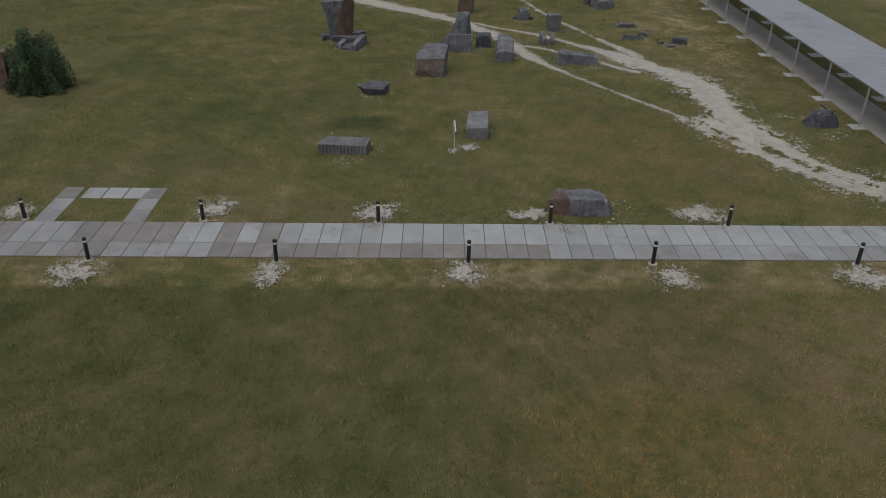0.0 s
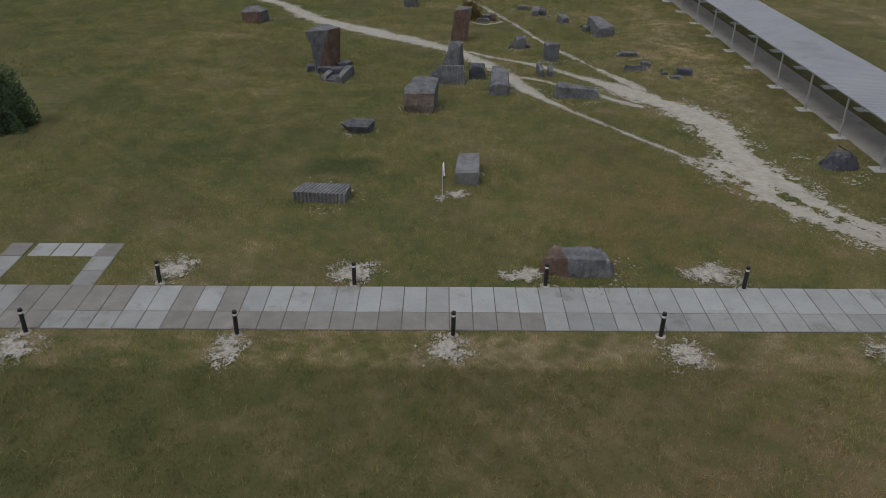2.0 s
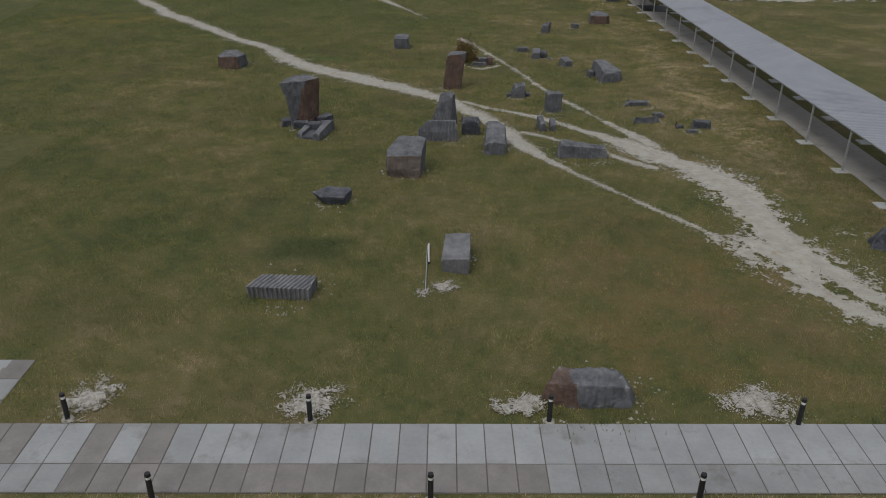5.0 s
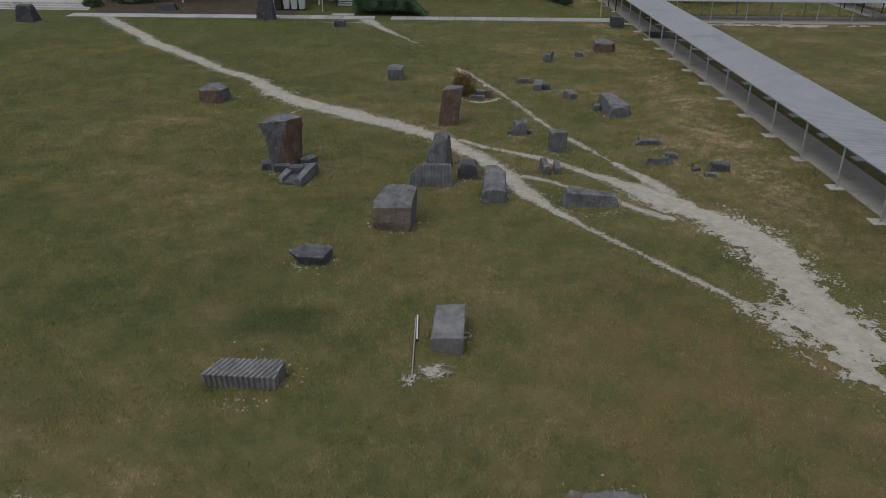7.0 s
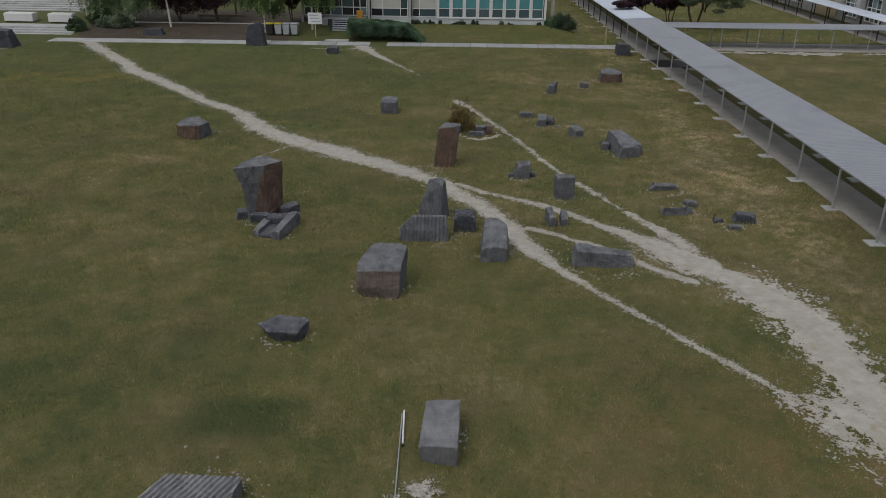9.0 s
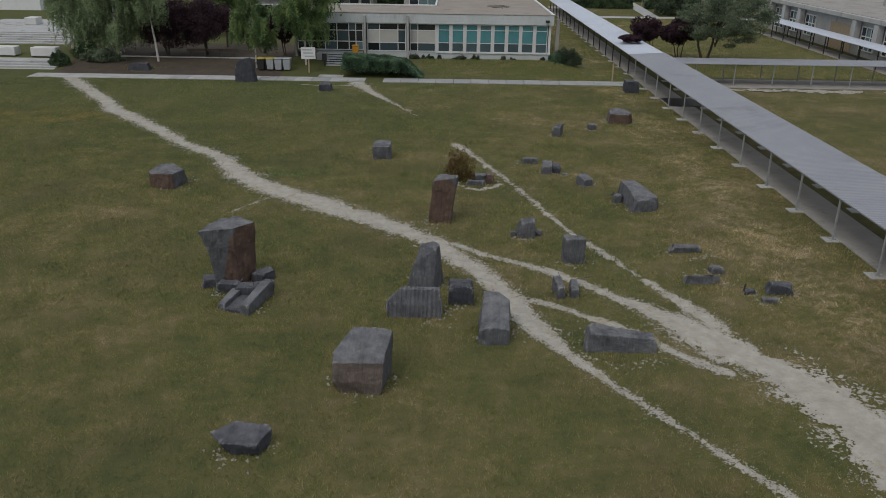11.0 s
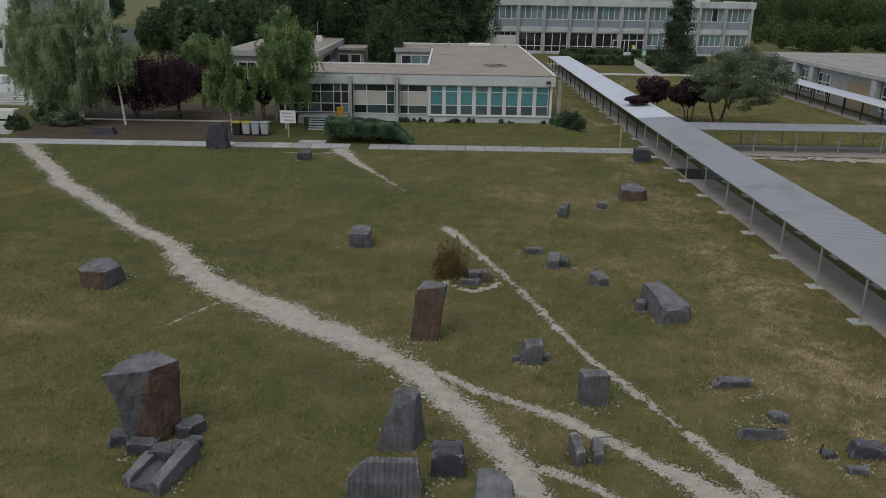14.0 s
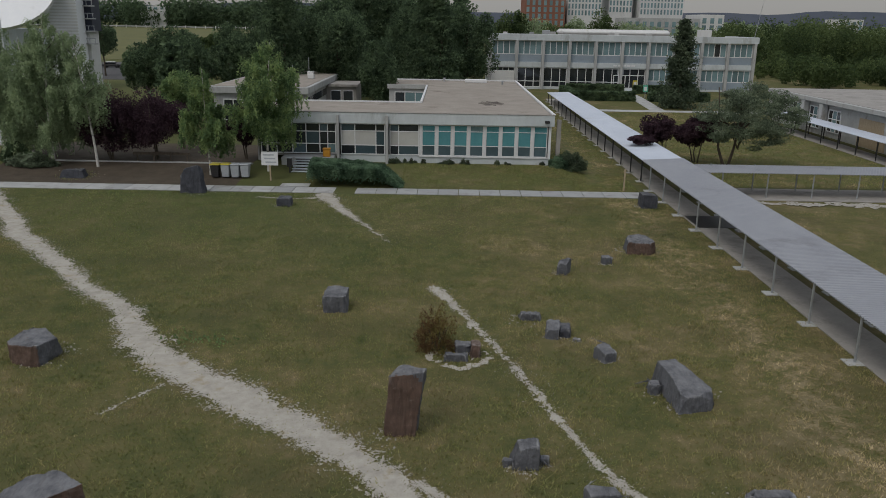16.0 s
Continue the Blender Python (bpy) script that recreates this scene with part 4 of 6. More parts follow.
# ---- covered walks ----
def sheet_roof(parent, x0, x1, y0, y1, z0, z1, material, along="y", pitch=0.22, amp=0.028):
    """A corrugated roof whose ribs run across it; z0 and z1 are the heights of its two long edges."""
    n = int(abs((y1 - y0) if along == "y" else (x1 - x0)) / pitch * 4)
    v, f = [], []
    for i in range(n + 1):
        t = i / n
        w = amp * (1 if i % 4 in (1, 2) else -1)
        if along == "y":
            y = y0 + (y1 - y0) * t
            v += [(x0, y, z0 + w), (x1, y, z1 + w), (x0, y, z0 + w - 0.02), (x1, y, z1 + w - 0.02)]
        else:
            x = x0 + (x1 - x0) * t
            v += [(x, y0, z0 + w), (x, y1, z1 + w), (x, y0, z0 + w - 0.02), (x, y1, z1 + w - 0.02)]
    for i in range(n):
        a = 4 * i
        f += [(a, a + 1, a + 5, a + 4), (a + 2, a + 6, a + 7, a + 3), (a, a + 4, a + 6, a + 2), (a + 1, a + 3, a + 7, a + 5)]
    return rawmesh("roof_sheet", v, f, material, parent)


def post_at(parent, x, y, z, top, material, pad=True, r=0.055):
    bm = bmesh.new()
    rod(bm, (x, y, z), (x, y, top), r, r, 10)
    p = part("post", bm, material, parent)
    if pad:
        boxpart("pad", (x - 0.42, x + 0.30, y - 0.34, y + 0.34, z - 0.05, z + 0.05), CONCRETE, p, "square concrete pad", bevel=0.015)


POSTS = [41.0 + (4.2 if k > 0 else 4.05) * k for k in range(-10, 9)]
walk_main = thing("covered_walk", 18.2, 0, 0, "long covered walkway with a grey corrugated roof on thin steel posts", "covered walkway", kind="structure")
walk_main.matrix_world = Matrix()
sheet_roof(walk_main, 18.42, 21.9, -2.0, 77.6, 2.26, 2.44, ROOF_SHEET)
for y in POSTS:
    if -1 < y < 77:
        zl, zr = gzf(18.35, y), gzf(21.6, y)
        post_at(walk_main, 18.5, y, zl, 2.24, STEEL)
        post_at(walk_main, 21.55, y, zr, 2.40, STEEL)
        bm = bmesh.new()
        rod(bm, (18.45, y, 2.17), (21.85, y, 2.35), 0.04, 0.04, 6)
        part("crossbar", bm, STEEL, walk_main)
for xx, zz in ((18.5, 2.20), (21.55, 2.36)):
    bm = bmesh.new()
    rod(bm, (xx, -2, zz), (xx, 77.6, zz), 0.035, 0.035, 6)
    part("rail", bm, STEEL, walk_main)


def strip(name, label, x0, x1, y0, y1, lift, material, nx=2, ny=40, category="pavement"):
    xs, ys = np.linspace(x0, x1, nx + 1), np.linspace(y0, y1, ny + 1)
    v, f = [], []
    for y in ys:
        v.append((x0, y, gzf(x0, y) - 0.1))
        v += [(x, y, gzf(x, y) + lift) for x in xs]
        v.append((x1, y, gzf(x1, y) - 0.1))
    w = nx + 3
    for j in range(ny):
        f += [(j * w + i, j * w + i + 1, (j + 1) * w + i + 1, (j + 1) * w + i) for i in range(w - 1)]
    f += [tuple(range(w - 1, -1, -1)), tuple(range(ny * w, ny * w + w))]
    return tagged(rawmesh(name, v, f, material), label, category, kind="structure")


strip("pavement_walk", "grey concrete floor of the covered walkway", 18.75, 20.75, -4, 148, 0.05, CONCRETE_DARK, 2, 76)
boxpart("dark_mat", (18.85, 21.4, 62.6, 65.9, 0.26, 0.30), DARK_STEEL)
tagged(bpy.data.objects["dark_mat"], "dark metal grating set in the walkway floor", "grating", kind="structure")

walk_far = thing("covered_walk", 0, 0, 0, "covered walkway with a pale blue roof on dark posts", "covered walkway", kind="structure")
sheet_roof(walk_far, 18.6, 22.1, 77.9, 145.0, 2.16, 2.28, ROOF_PALE, pitch=0.3)
for k in range(17):
    y = 78.6 + 4.1 * k
    post_at(walk_far, 18.75, y, gzf(18.7, y), 2.14, DARK_STEEL, r=0.06)
    post_at(walk_far, 21.8, y, gzf(21.7, y), 2.22, DARK_STEEL, False, r=0.06)
walk_side = thing("covered_walk", 0, 0, 0, "side walkway with a pale corrugated roof on steel posts", "covered walkway", kind="structure")
sheet_roof(walk_side, 21.9, 50.0, 72.4, 76.0, 2.22, 2.24, ROOF_SHEET, along="x", pitch=0.24)
for k in range(8):
    x = 23.6 + 3.55 * k
    post_at(walk_side, x, 72.6, gzf(x, 72.6), 2.22, STEEL, False)
    post_at(walk_side, x, 75.6, gzf(x, 75.6), 2.38, STEEL, False)
strip("pavement_side", "pale concrete floor of the side walkway", 22.0, 52.0, 71.6, 76.2, 0.05, CONCRETE_DARK, 8, 2)
scrub = lambda px, py: 0.55 - np.hypot((px - 33) / 14, (py - 70.4) / 1.0) + 0.5 * lattice(px, py, 1.1, 51) + 0.4 * lattice(px, py, 0.4, 52)
tagged(ragged("chalk_strip", 22.0, 47, 66.8, 71.5, 0.12, scrub, 0.02, RUBBLE, 0.05, 53), "strip of pale rubble along the side walkway", "rubble", kind="stuff")
walk_right = thing("covered_walk", 0, 0, 0, "covered walkway with a pale roof on black posts beside the low building", "covered walkway", kind="structure")
sheet_roof(walk_right, 45.2, 47.8, 76.0, 118.0, 2.3, 2.36, ROOF_PALE, pitch=0.3)
for k in range(10):
    y = 79 + 4.1 * k
    post_at(walk_right, 45.4, y, gzf(45, y), 2.28, DARK_STEEL, False, r=0.07)
    post_at(walk_right, 47.6, y, gzf(47, y), 2.32, DARK_STEEL, False, r=0.07)
strip("pavement_right", "pale concrete floor of a far walkway", 45.2, 47.8, 76.3, 118, 0.04, CONCRETE_DARK, 2, 20)

# ---- pavement along the far side of the lawn ----
pavement = thing("pavement_far", 0, 0, 0, "pavement of pale concrete slabs along the lawn", "pavement", kind="structure")
pv_meshes = [slab_mesh("paving_slab", 1.6, 2.1, m) for m in (CONCRETE, SLAB_GREY)]
for i in range(34):
    x = -36.6 + 1.62 * i
    if -7.4 < x < -5.6 or x > 17.2:
        continue
    ob = new("paving_slab", pv_meshes[1 if x > -6 else random.choice((0, 0, 1))])
    ob.parent = pavement
    ob.matrix_basis = pose(x, 72.7, gzf(x, 72.7) + 0.02 + random.uniform(-0.006, 0.006))
post = boxpart("marker_post", (16.35, 16.47, 74.4, 74.5, 0.2, 2.0), WOOD_POST, bevel=0.01)
tagged(post, "thin pale wooden post on the lawn", "post")

# ---- buildings ----
def window_unit(parent, x0, x1, y, z0, z1, bars_x=(), bars_z=(), panes=None, frame=WHITE_FRAME, t=0.06, deep=0.10, axis="x"):
    """A window in a wall that faces -y (axis x) or -x (axis y): frame, and panes between its bars."""
    w = new("window")
    w.parent = parent

    def b(bm, a0, a1, c0, c1, d0, d1):
        if axis == "x":
            box(bm, a0, a1, y + d0, y + d1, c0, c1)
        else:
            box(bm, y + d0, y + d1, a0, a1, c0, c1)

    bm = bmesh.new()
    b(bm, x0, x0 + t, z0, z1, -deep, 0.02)
    b(bm, x1 - t, x1, z0, z1, -deep, 0.02)
    b(bm, x0 + t, x1 - t, z0, z0 + t, -deep, 0.02)
    b(bm, x0 + t, x1 - t, z1 - t, z1, -deep, 0.02)
    xs, zs = [x0 + t, *bars_x, x1 - t], [z0 + t, *bars_z, z1 - t]
    for v in bars_x:
        b(bm, v - t / 2, v + t / 2, z0 + t, z1 - t, -deep * 0.8, 0.0)
    for v in bars_z:
        b(bm, x0 + t, x1 - t, v - t / 2, v + t / 2, -deep * 0.6, 0.01)
    part("frame", bm, frame, w)
    k = 0
    for j in range(len(zs) - 1):
        for i in range(len(xs) - 1):
            bm = bmesh.new()
            b(bm, xs[i], xs[i + 1], zs[j], zs[j + 1], -0.035, -0.015)
            m = panes[k % len(panes)] if panes else DARK_GLASS
            part("pane", bm, m, w)
            k += 1
    return w


def low_building():
    h = thing("low_building", 0, 0, 0, "single-storey concrete building with a gravel roof and teal windows", "building")
    Y, ZB, ZT = 81.3, 0.4, 5.42
    # walls
    boxpart("wall", (-0.5, 11.25, Y, Y + 0.3, ZB, 1.68), CONCRETE_PALE, h)
    boxpart("wall", (11.0, 11.25, Y + 0.3, 122.9, ZB, 4.5), CONCRETE, h)
    boxpart("wall", (-14.5, -0.5, 90.6, 90.9, ZB, 5.3), CONCRETE, h)
    boxpart("wall", (-14.6, -14.4, Y, 90.6, ZB, 4.5), CONCRETE, h)
    boxpart("wall", (-5.3, -0.2, 113.0, 113.3, ZB, 4.9), CONCRETE, h)
    boxpart("wall", (-0.5, -0.3, 90.9, 113.0, ZB, 4.9), CONCRETE, h)
    boxpart("wall", (-5.3, 11.0, 122.6, 122.9, ZB, 5.0), CONCRETE, h)
    boxpart("wall", (-7.3, -0.5, Y + 0.02, Y + 0.28, ZB, 1.72), CONCRETE_PALE, h)
    boxpart("wall", (-0.6, 11.1, Y + 6.0, Y + 6.2, ZB, 4.5), BOARD, h)
    boxpart("wall", (-14.4, -0.6, Y + 3.5, Y + 3.7, ZB, 4.5), BOARD, h)
    boxpart("floor", (-14.4, 11.0, Y + 0.3, Y + 9, 1.5, 1.65), CONCRETE_DARK, h)
    # roof slabs and fascia
    boxpart("fascia", (-14.8, 11.45, Y - 0.30, Y - 0.02, 4.46, ZT), CONCRETE_PALE, h, bevel=0.02)
    boxpart("fascia", (11.25, 11.5, Y - 0.02, 123.0, 4.6, ZT), CONCRETE, h)
    boxpart("roof", (-14.8, 11.25, Y, 91.0, 4.55, 5.36), GRAVEL_ROOF, h)
    boxpart("roof", (-0.5, 11.25, 91.0, 123.0, 4.9, 5.355), GRAVEL_ROOF, h)
    boxpart("roof", (-5.4, -0.5, 112.9, 123.0, 4.9, 5.36), GRAVEL_ROOF, h)
    boxpart("coping", (-14.85, 11.5, Y - 0.34, Y - 0.12, ZT, ZT + 0.05), CONCRETE_DARK, h)
    boxpart("coping", (11.3, 11.52, Y - 0.1, 123.1, ZT, ZT + 0.09), WHITE_FRAME, h)
    boxpart("coping", (-5.5, 11.3, 122.9, 123.1, ZT - 0.05, ZT + 0.10), WHITE_FRAME, h)
    boxpart("coping", (-14.8, -0.6, 90.85, 91.05, ZT - 0.05, ZT + 0.08), WHITE_FRAME, h)
    boxpart("coping", (-0.62, -0.42, 91.0, 113.0, ZT - 0.06, ZT + 0.08), WHITE_FRAME, h)
    boxpart("coping", (-5.5, -0.5, 112.75, 112.95, ZT - 0.45, ZT + 0.08), CONCRETE, h)
    # columns in front of the facade
    for x in (-7.45, -3.15):
        boxpart("column", (x - 0.12, x + 0.12, Y - 0.60, Y - 0.32, 0.5, 5.2), CONCRETE, h, bevel=0.02)
    boxpart("column", (11.75, 12.1, Y + 0.1, Y + 0.5, 0.4, 5.0), CONCRETE_DARK, h)
    # teal windows
    pitch = 1.405
    for i in range(8):
        x0 = -0.22 + i * pitch
        top = BLIND_GLASS if i == 3 else TEAL
        window_unit(h, x0 + 0.11, x0 + pitch - 0.11, Y + 0.08, 1.70, 4.42, (), (2.60, 3.86), [LOW_PANE, TEAL, top], t=0.065)
        boxpart("mullion", (x0 - 0.10, x0 + 0.10, Y - 0.06, Y + 0.14, 1.55, 4.46), WHITE_FRAME, h)
    boxpart("mullion", (11.02, 11.24, Y - 0.06, Y + 0.14, 1.55, 4.46), WHITE_FRAME, h)
    boxpart("sill", (-0.35, 11.25, Y - 0.10, Y + 0.02, 1.60, 1.685), WHITE_FRAME, h)
    # glazed front of the hall
    for x0, x1, bars in ((-7.25, -3.35, (-6.0, -4.15)), (-2.95, -0.35, (-2.15,))):
        window_unit(h, x0, x1, Y + 0.05, 1.72, 4.45, bars, (2.55, 3.80), [DARK_GLASS, LOW_PANE, DARK_GLASS][: len(bars) + 1] + [BOARD, BOARD, LOW_PANE][: len(bars) + 1] + [LOW_PANE, DARK_GLASS, DARK_GLASS][: len(bars) + 1], t=0.075)
    window_unit(h, -14.3, -7.65, Y + 0.05, 1.75, 4.45, (-12.9, -11.5, -10.3, -9.1, -8.4), (2.62, 3.7), [DARK_GLASS, DARK_GLASS, LOW_PANE, DARK_GLASS, DARK_GLASS, BLIND_GLASS, DARK_GLASS], t=0.085)
    # courtyard window
    window_unit(h, -4.6, -0.8, 112.98, 3.0, 4.6, (-3.3, -2.0), (), [DARK_GLASS, BLIND_GLASS, BLIND_GLASS], t=0.1)
    # roof things
    for x, y in ((1.6, 121.0), (9.2, 117.0)):
        bm = bmesh.new()
        rod(bm, (x, y, 5.3), (x, y, 5.75), 0.12, 0.12, 10)
        rod(bm, (x, y, 5.75), (x, y, 5.85), 0.2, 0.16, 10)
        part("roof_vent", bm, STEEL, h)
    boxpart("skylight", (4.4, 7.3, 119.6, 121.2, 5.35, 5.75), WHITE_FRAME, h, bevel=0.05)
    boxpart("floodlight", (10.6, 11.0, Y - 0.55, Y - 0.3, 4.75, 4.98), DARK_STEEL, h, bevel=0.03)
    bm = bmesh.new()
    rim = [bm.verts.new((6.45 + (1.15 + 0.35 * math.sin(2.1 * k)) * math.cos(k * 0.2618), 91.6 + (2.1 + 0.6 * math.sin(3.7 * k)) * math.sin(k * 0.2618), 5.362)) for k in range(24)]
    bm.faces.new(rim)
    part("moss_patch", bm, surf("dark_roof_moss", (0.07, 0.055, 0.045), (0.24, 0.215, 0.185), 1.6, 0.95, 0.4, (0.045, 0.035, 0.03), 0.52), h, "dark ragged stain of moss on the gravel")
    # landing and steps
    boxpart("landing", (-12.2, -7.7, 79.6, Y, 0.3, 1.66), CONCRETE, h, bevel=0.02)
    # dark board added to stand for the shade between the open treads
    boxpart("stair_gap_shade", (-10.9, -9.1, 79.3, 79.6, 0.2, 1.5), DARK_STEEL, h)
    for k in range(8):
        z = 0.42 + 0.177 * k
        boxpart("stair_tread", (-11.0, -9.0, 77.0 + 0.33 * k, 77.4 + 0.33 * k, z - 0.075, z), CONCRETE_PALE, h, bevel=0.012)
    for x in (-10.85, -9.15):
        bm = bmesh.new()
        r = bmesh.ops.create_cube(bm, size=1.0)
        for v in r["verts"]:
            t = v.co.y + 0.5
            v.co = Vector((x + 0.12 * v.co.x, 77.05 + 2.6 * t, 0.22 + 1.25 * t + 0.16 * v.co.z))
        part("stair_stringer", bm, CONCRETE_DARK, h)
    return h


low_building()
bin_o = thing("litter_bin", -8.35, 80.2, 1.66, "orange litter bin on the landing", "litter bin")
bm = bmesh.new()
box(bm, -0.30, 0.30, -0.25, 0.25, 0, 0.62, bevel=0.05)
part("body", bm, ORANGE, bin_o)
bm = bmesh.new()
box(bm, -0.34, 0.34, -0.29, 0.29, 0.62, 0.74, bevel=0.04)
part("lid", bm, ORANGE, bin_o)
boxpart("garden_path", (-11.2, -8.9, 73.8, 77.1, 0.1, 0.3), CONCRETE)
tagged(bpy.data.objects["garden_path"], "short pale concrete path to the steps", "path", kind="structure")


def office_building():
    h = thing("office_building", 0, 0, 0, "two-storey concrete office building with pale blue panels", "building")
    Y, X0, X1 = 165.0, 10.0, 59.6
    Z0 = 0.9
    boxpart("wall", (X0, X1, Y + 0.6, Y + 18, Z0, 10.7), CONCRETE_PALE, h)
    boxpart("roof", (X0 - 0.4, X1 + 0.4, Y + 0.4, Y + 18.5, 10.7, 11.0), CONCRETE_DARK, h)
    boxpart("fascia", (X0 - 0.4, X1 + 0.4, Y - 0.2, Y + 0.4, 10.05, 11.25), CONCRETE_PALE, h, bevel=0.04)
    boxpart("fascia", (X0 - 0.6, X0 - 0.4, Y - 0.2, Y + 18.5, 10.1, 11.25), CONCRETE_PALE, h)
    boxpart("fascia", (X1 + 0.4, X1 + 0.6, Y - 0.2, Y + 18.5, 10.1, 11.25), CONCRETE_PALE, h)
    boxpart("slab_edge", (X0 - 0.2, X1 + 0.2, Y + 0.1, Y + 0.6, 5.2, 6.15), CONCRETE_PALE, h)
    boxpart("plinth", (X0, X1, Y + 0.3, Y + 0.6, 0.4, 1.5), CONCRETE_PALE, h)
    n = 10
    pitch = (X1 - X0) / n
    for i in range(n + 1):
        x = X0 + i * pitch
        boxpart("column", (x - 0.25, x + 0.25, Y - 0.35, Y + 0.35, 0.4, 10.1), CONCRETE, h)
    for i in range(n):
        a, b = X0 + i * pitch + 0.25, X0 + (i + 1) * pitch - 0.25
        q = (b - a) / 4
        window_unit(h, a, b, Y + 0.45, 7.5, 10.05, (a + q, a + 2 * q, a + 3 * q), (), [BLIND_GLASS, BLIND_GLASS, DARK_GLASS if i in (8,) else BLIND_GLASS, BLIND_GLASS], t=0.14)
        boxpart("panel", (a, b, Y + 0.38, Y + 0.58, 6.15, 7.5), BLUE_PANEL, h, "pale blue spandrel panel")
        if i == 0:
            boxpart("panel", (a, b, Y + 0.3, Y + 0.58, 1.5, 4.4), WHITE_WALL, h)
            window_unit(h, a, b, Y + 0.45, 4.4, 5.15, (a + q, a + 2 * q, a + 3 * q), (), [DARK_GLASS], t=0.1)
        elif i in (1, 2, 3, 4, 5):
            window_unit(h, a, b, Y + 0.45, 1.5, 5.15, (a + q * 1.4, a + 2.8 * q), (2.6,) if i != 5 else (3.9,), [DARK_GLASS], t=0.14)
        else:
            window_unit(h, a, b, Y + 0.45, 2.9, 5.15, (a + q, a + 2 * q, a + 3 * q), (), [BLIND_GLASS], t=0.14)
            boxpart("panel", (a, b, Y + 0.3, Y + 0.58, 1.5, 2.9), BLUE_PANEL, h, "pale blue spandrel panel")
    # end wall windows
    for z0 in (2.9, 7.2):
        for k in range(3):
            window_unit(h, Y + 2 + 5 * k, Y + 5.5 + 5 * k, X0 - 0.02, z0, z0 + 2.2, (), (), [DARK_GLASS], axis="y")
    # roof plant
    bm = bmesh.new()
    box(bm, 24, 46, Y + 9, Y + 14, 11.0, 12.2, bevel=0.5)
    part("plant_housing", bm, WHITE_WALL, h, "long white rounded roof housing")
    for x, y, s in ((21, 6, 0.7), (22.6, 8, 0.5), (13, 5, 0.4), (18.5, 9, 0.4), (52, 7, 1.1), (40.5, 4, 0.5), (33.5, 5, 0.5), (34.5, 6, 0.6)):
        boxpart("roof_unit", (x - s, x + s, Y + y - s, Y + y + s, 11.0, 11.0 + 1.3 * s), random.choice((STEEL, WHITE_WALL, CONCRETE)), h, bevel=0.05)
    # entrance
    for k in range(4):
        boxpart("stair_step", (33.2, 36.9, Y - 3.4 + 0.4 * k, Y - 0.4, 0.6, 1.0 + 0.16 * k), CONCRETE_PALE, h)
    for x in (33.5, 34.6, 35.7):
        boxpart("door_post", (x, x + 0.14, Y + 0.3, Y + 0.5, 1.5, 3.8), WHITE_FRAME, h)
    boxpart("door_head", (33.5, 35.84, Y + 0.3, Y + 0.5, 3.8, 3.95), WHITE_FRAME, h)
    boxpart("emblem", (34.2, 35.4, Y + 0.36, Y + 0.40, 4.05, 5.1), BIN_GREY, h, "square pale emblem over the door")
    for k in range(5):
        boxpart("lettering", (33.3 + 0.85 * k, 34.0 + 0.85 * k, Y + 0.06, Y + 0.10, 5.55, 5.85), WHITE_FRAME, h, "white bar of unreadable lettering")
    bm = bmesh.new()
    rod(bm, (59.4, Y + 0.5, 11.0), (60.4, Y + 0.5, 18.0), 0.06, 0.03, 6)
    part("mast", bm, STEEL, h)
    return h


office_building()


def side_building():
    h = thing("side_building", 0, 0, 0, "low concrete building with hooded windows and a flat roof", "building")
    X, Y0, Y1 = 49.0, 84.0, 127.0
    boxpart("wall", (X, 68, Y0, Y1, 0.1, 4.2), CONCRETE, h)
    boxpart("roof", (X - 0.9, 68.5, Y0 - 0.5, Y1 + 0.5, 4.2, 4.75), CONCRETE, h, bevel=0.05)
    boxpart("roofing", (X - 0.5, 68.1, Y0, Y1, 4.75, 4.80), CONCRETE_DARK, h)
    boxpart("porch", (X - 0.06, X - 0.02, 96.5, 102.5, 0.3, 3.4), WOOD_POST, h, "brown recessed porch wall")
    k = 0
    y = Y0 + 2.0
    while y < Y1 - 3:
        if not 94.5 < y < 103:
            window_unit(h, y, y + 3.2, X - 0.02, 0.9, 3.6, (y + 1.0, y + 2.1), (2.5,), [DARK_GLASS, BLIND_GLASS, DARK_GLASS], t=0.12, axis="y")
            boxpart("hood", (X - 0.85, X - 0.15, y + 3.4, y + 4.4, 2.2, 4.15), CONCRETE, h)
        y += 5.2
    bm = bmesh.new()
    rod(bm, (58, 108, 4.8), (58, 108, 5.6), 0.15, 0.15, 8)
    part("roof_vent", bm, STEEL, h)
    return h


side_building()


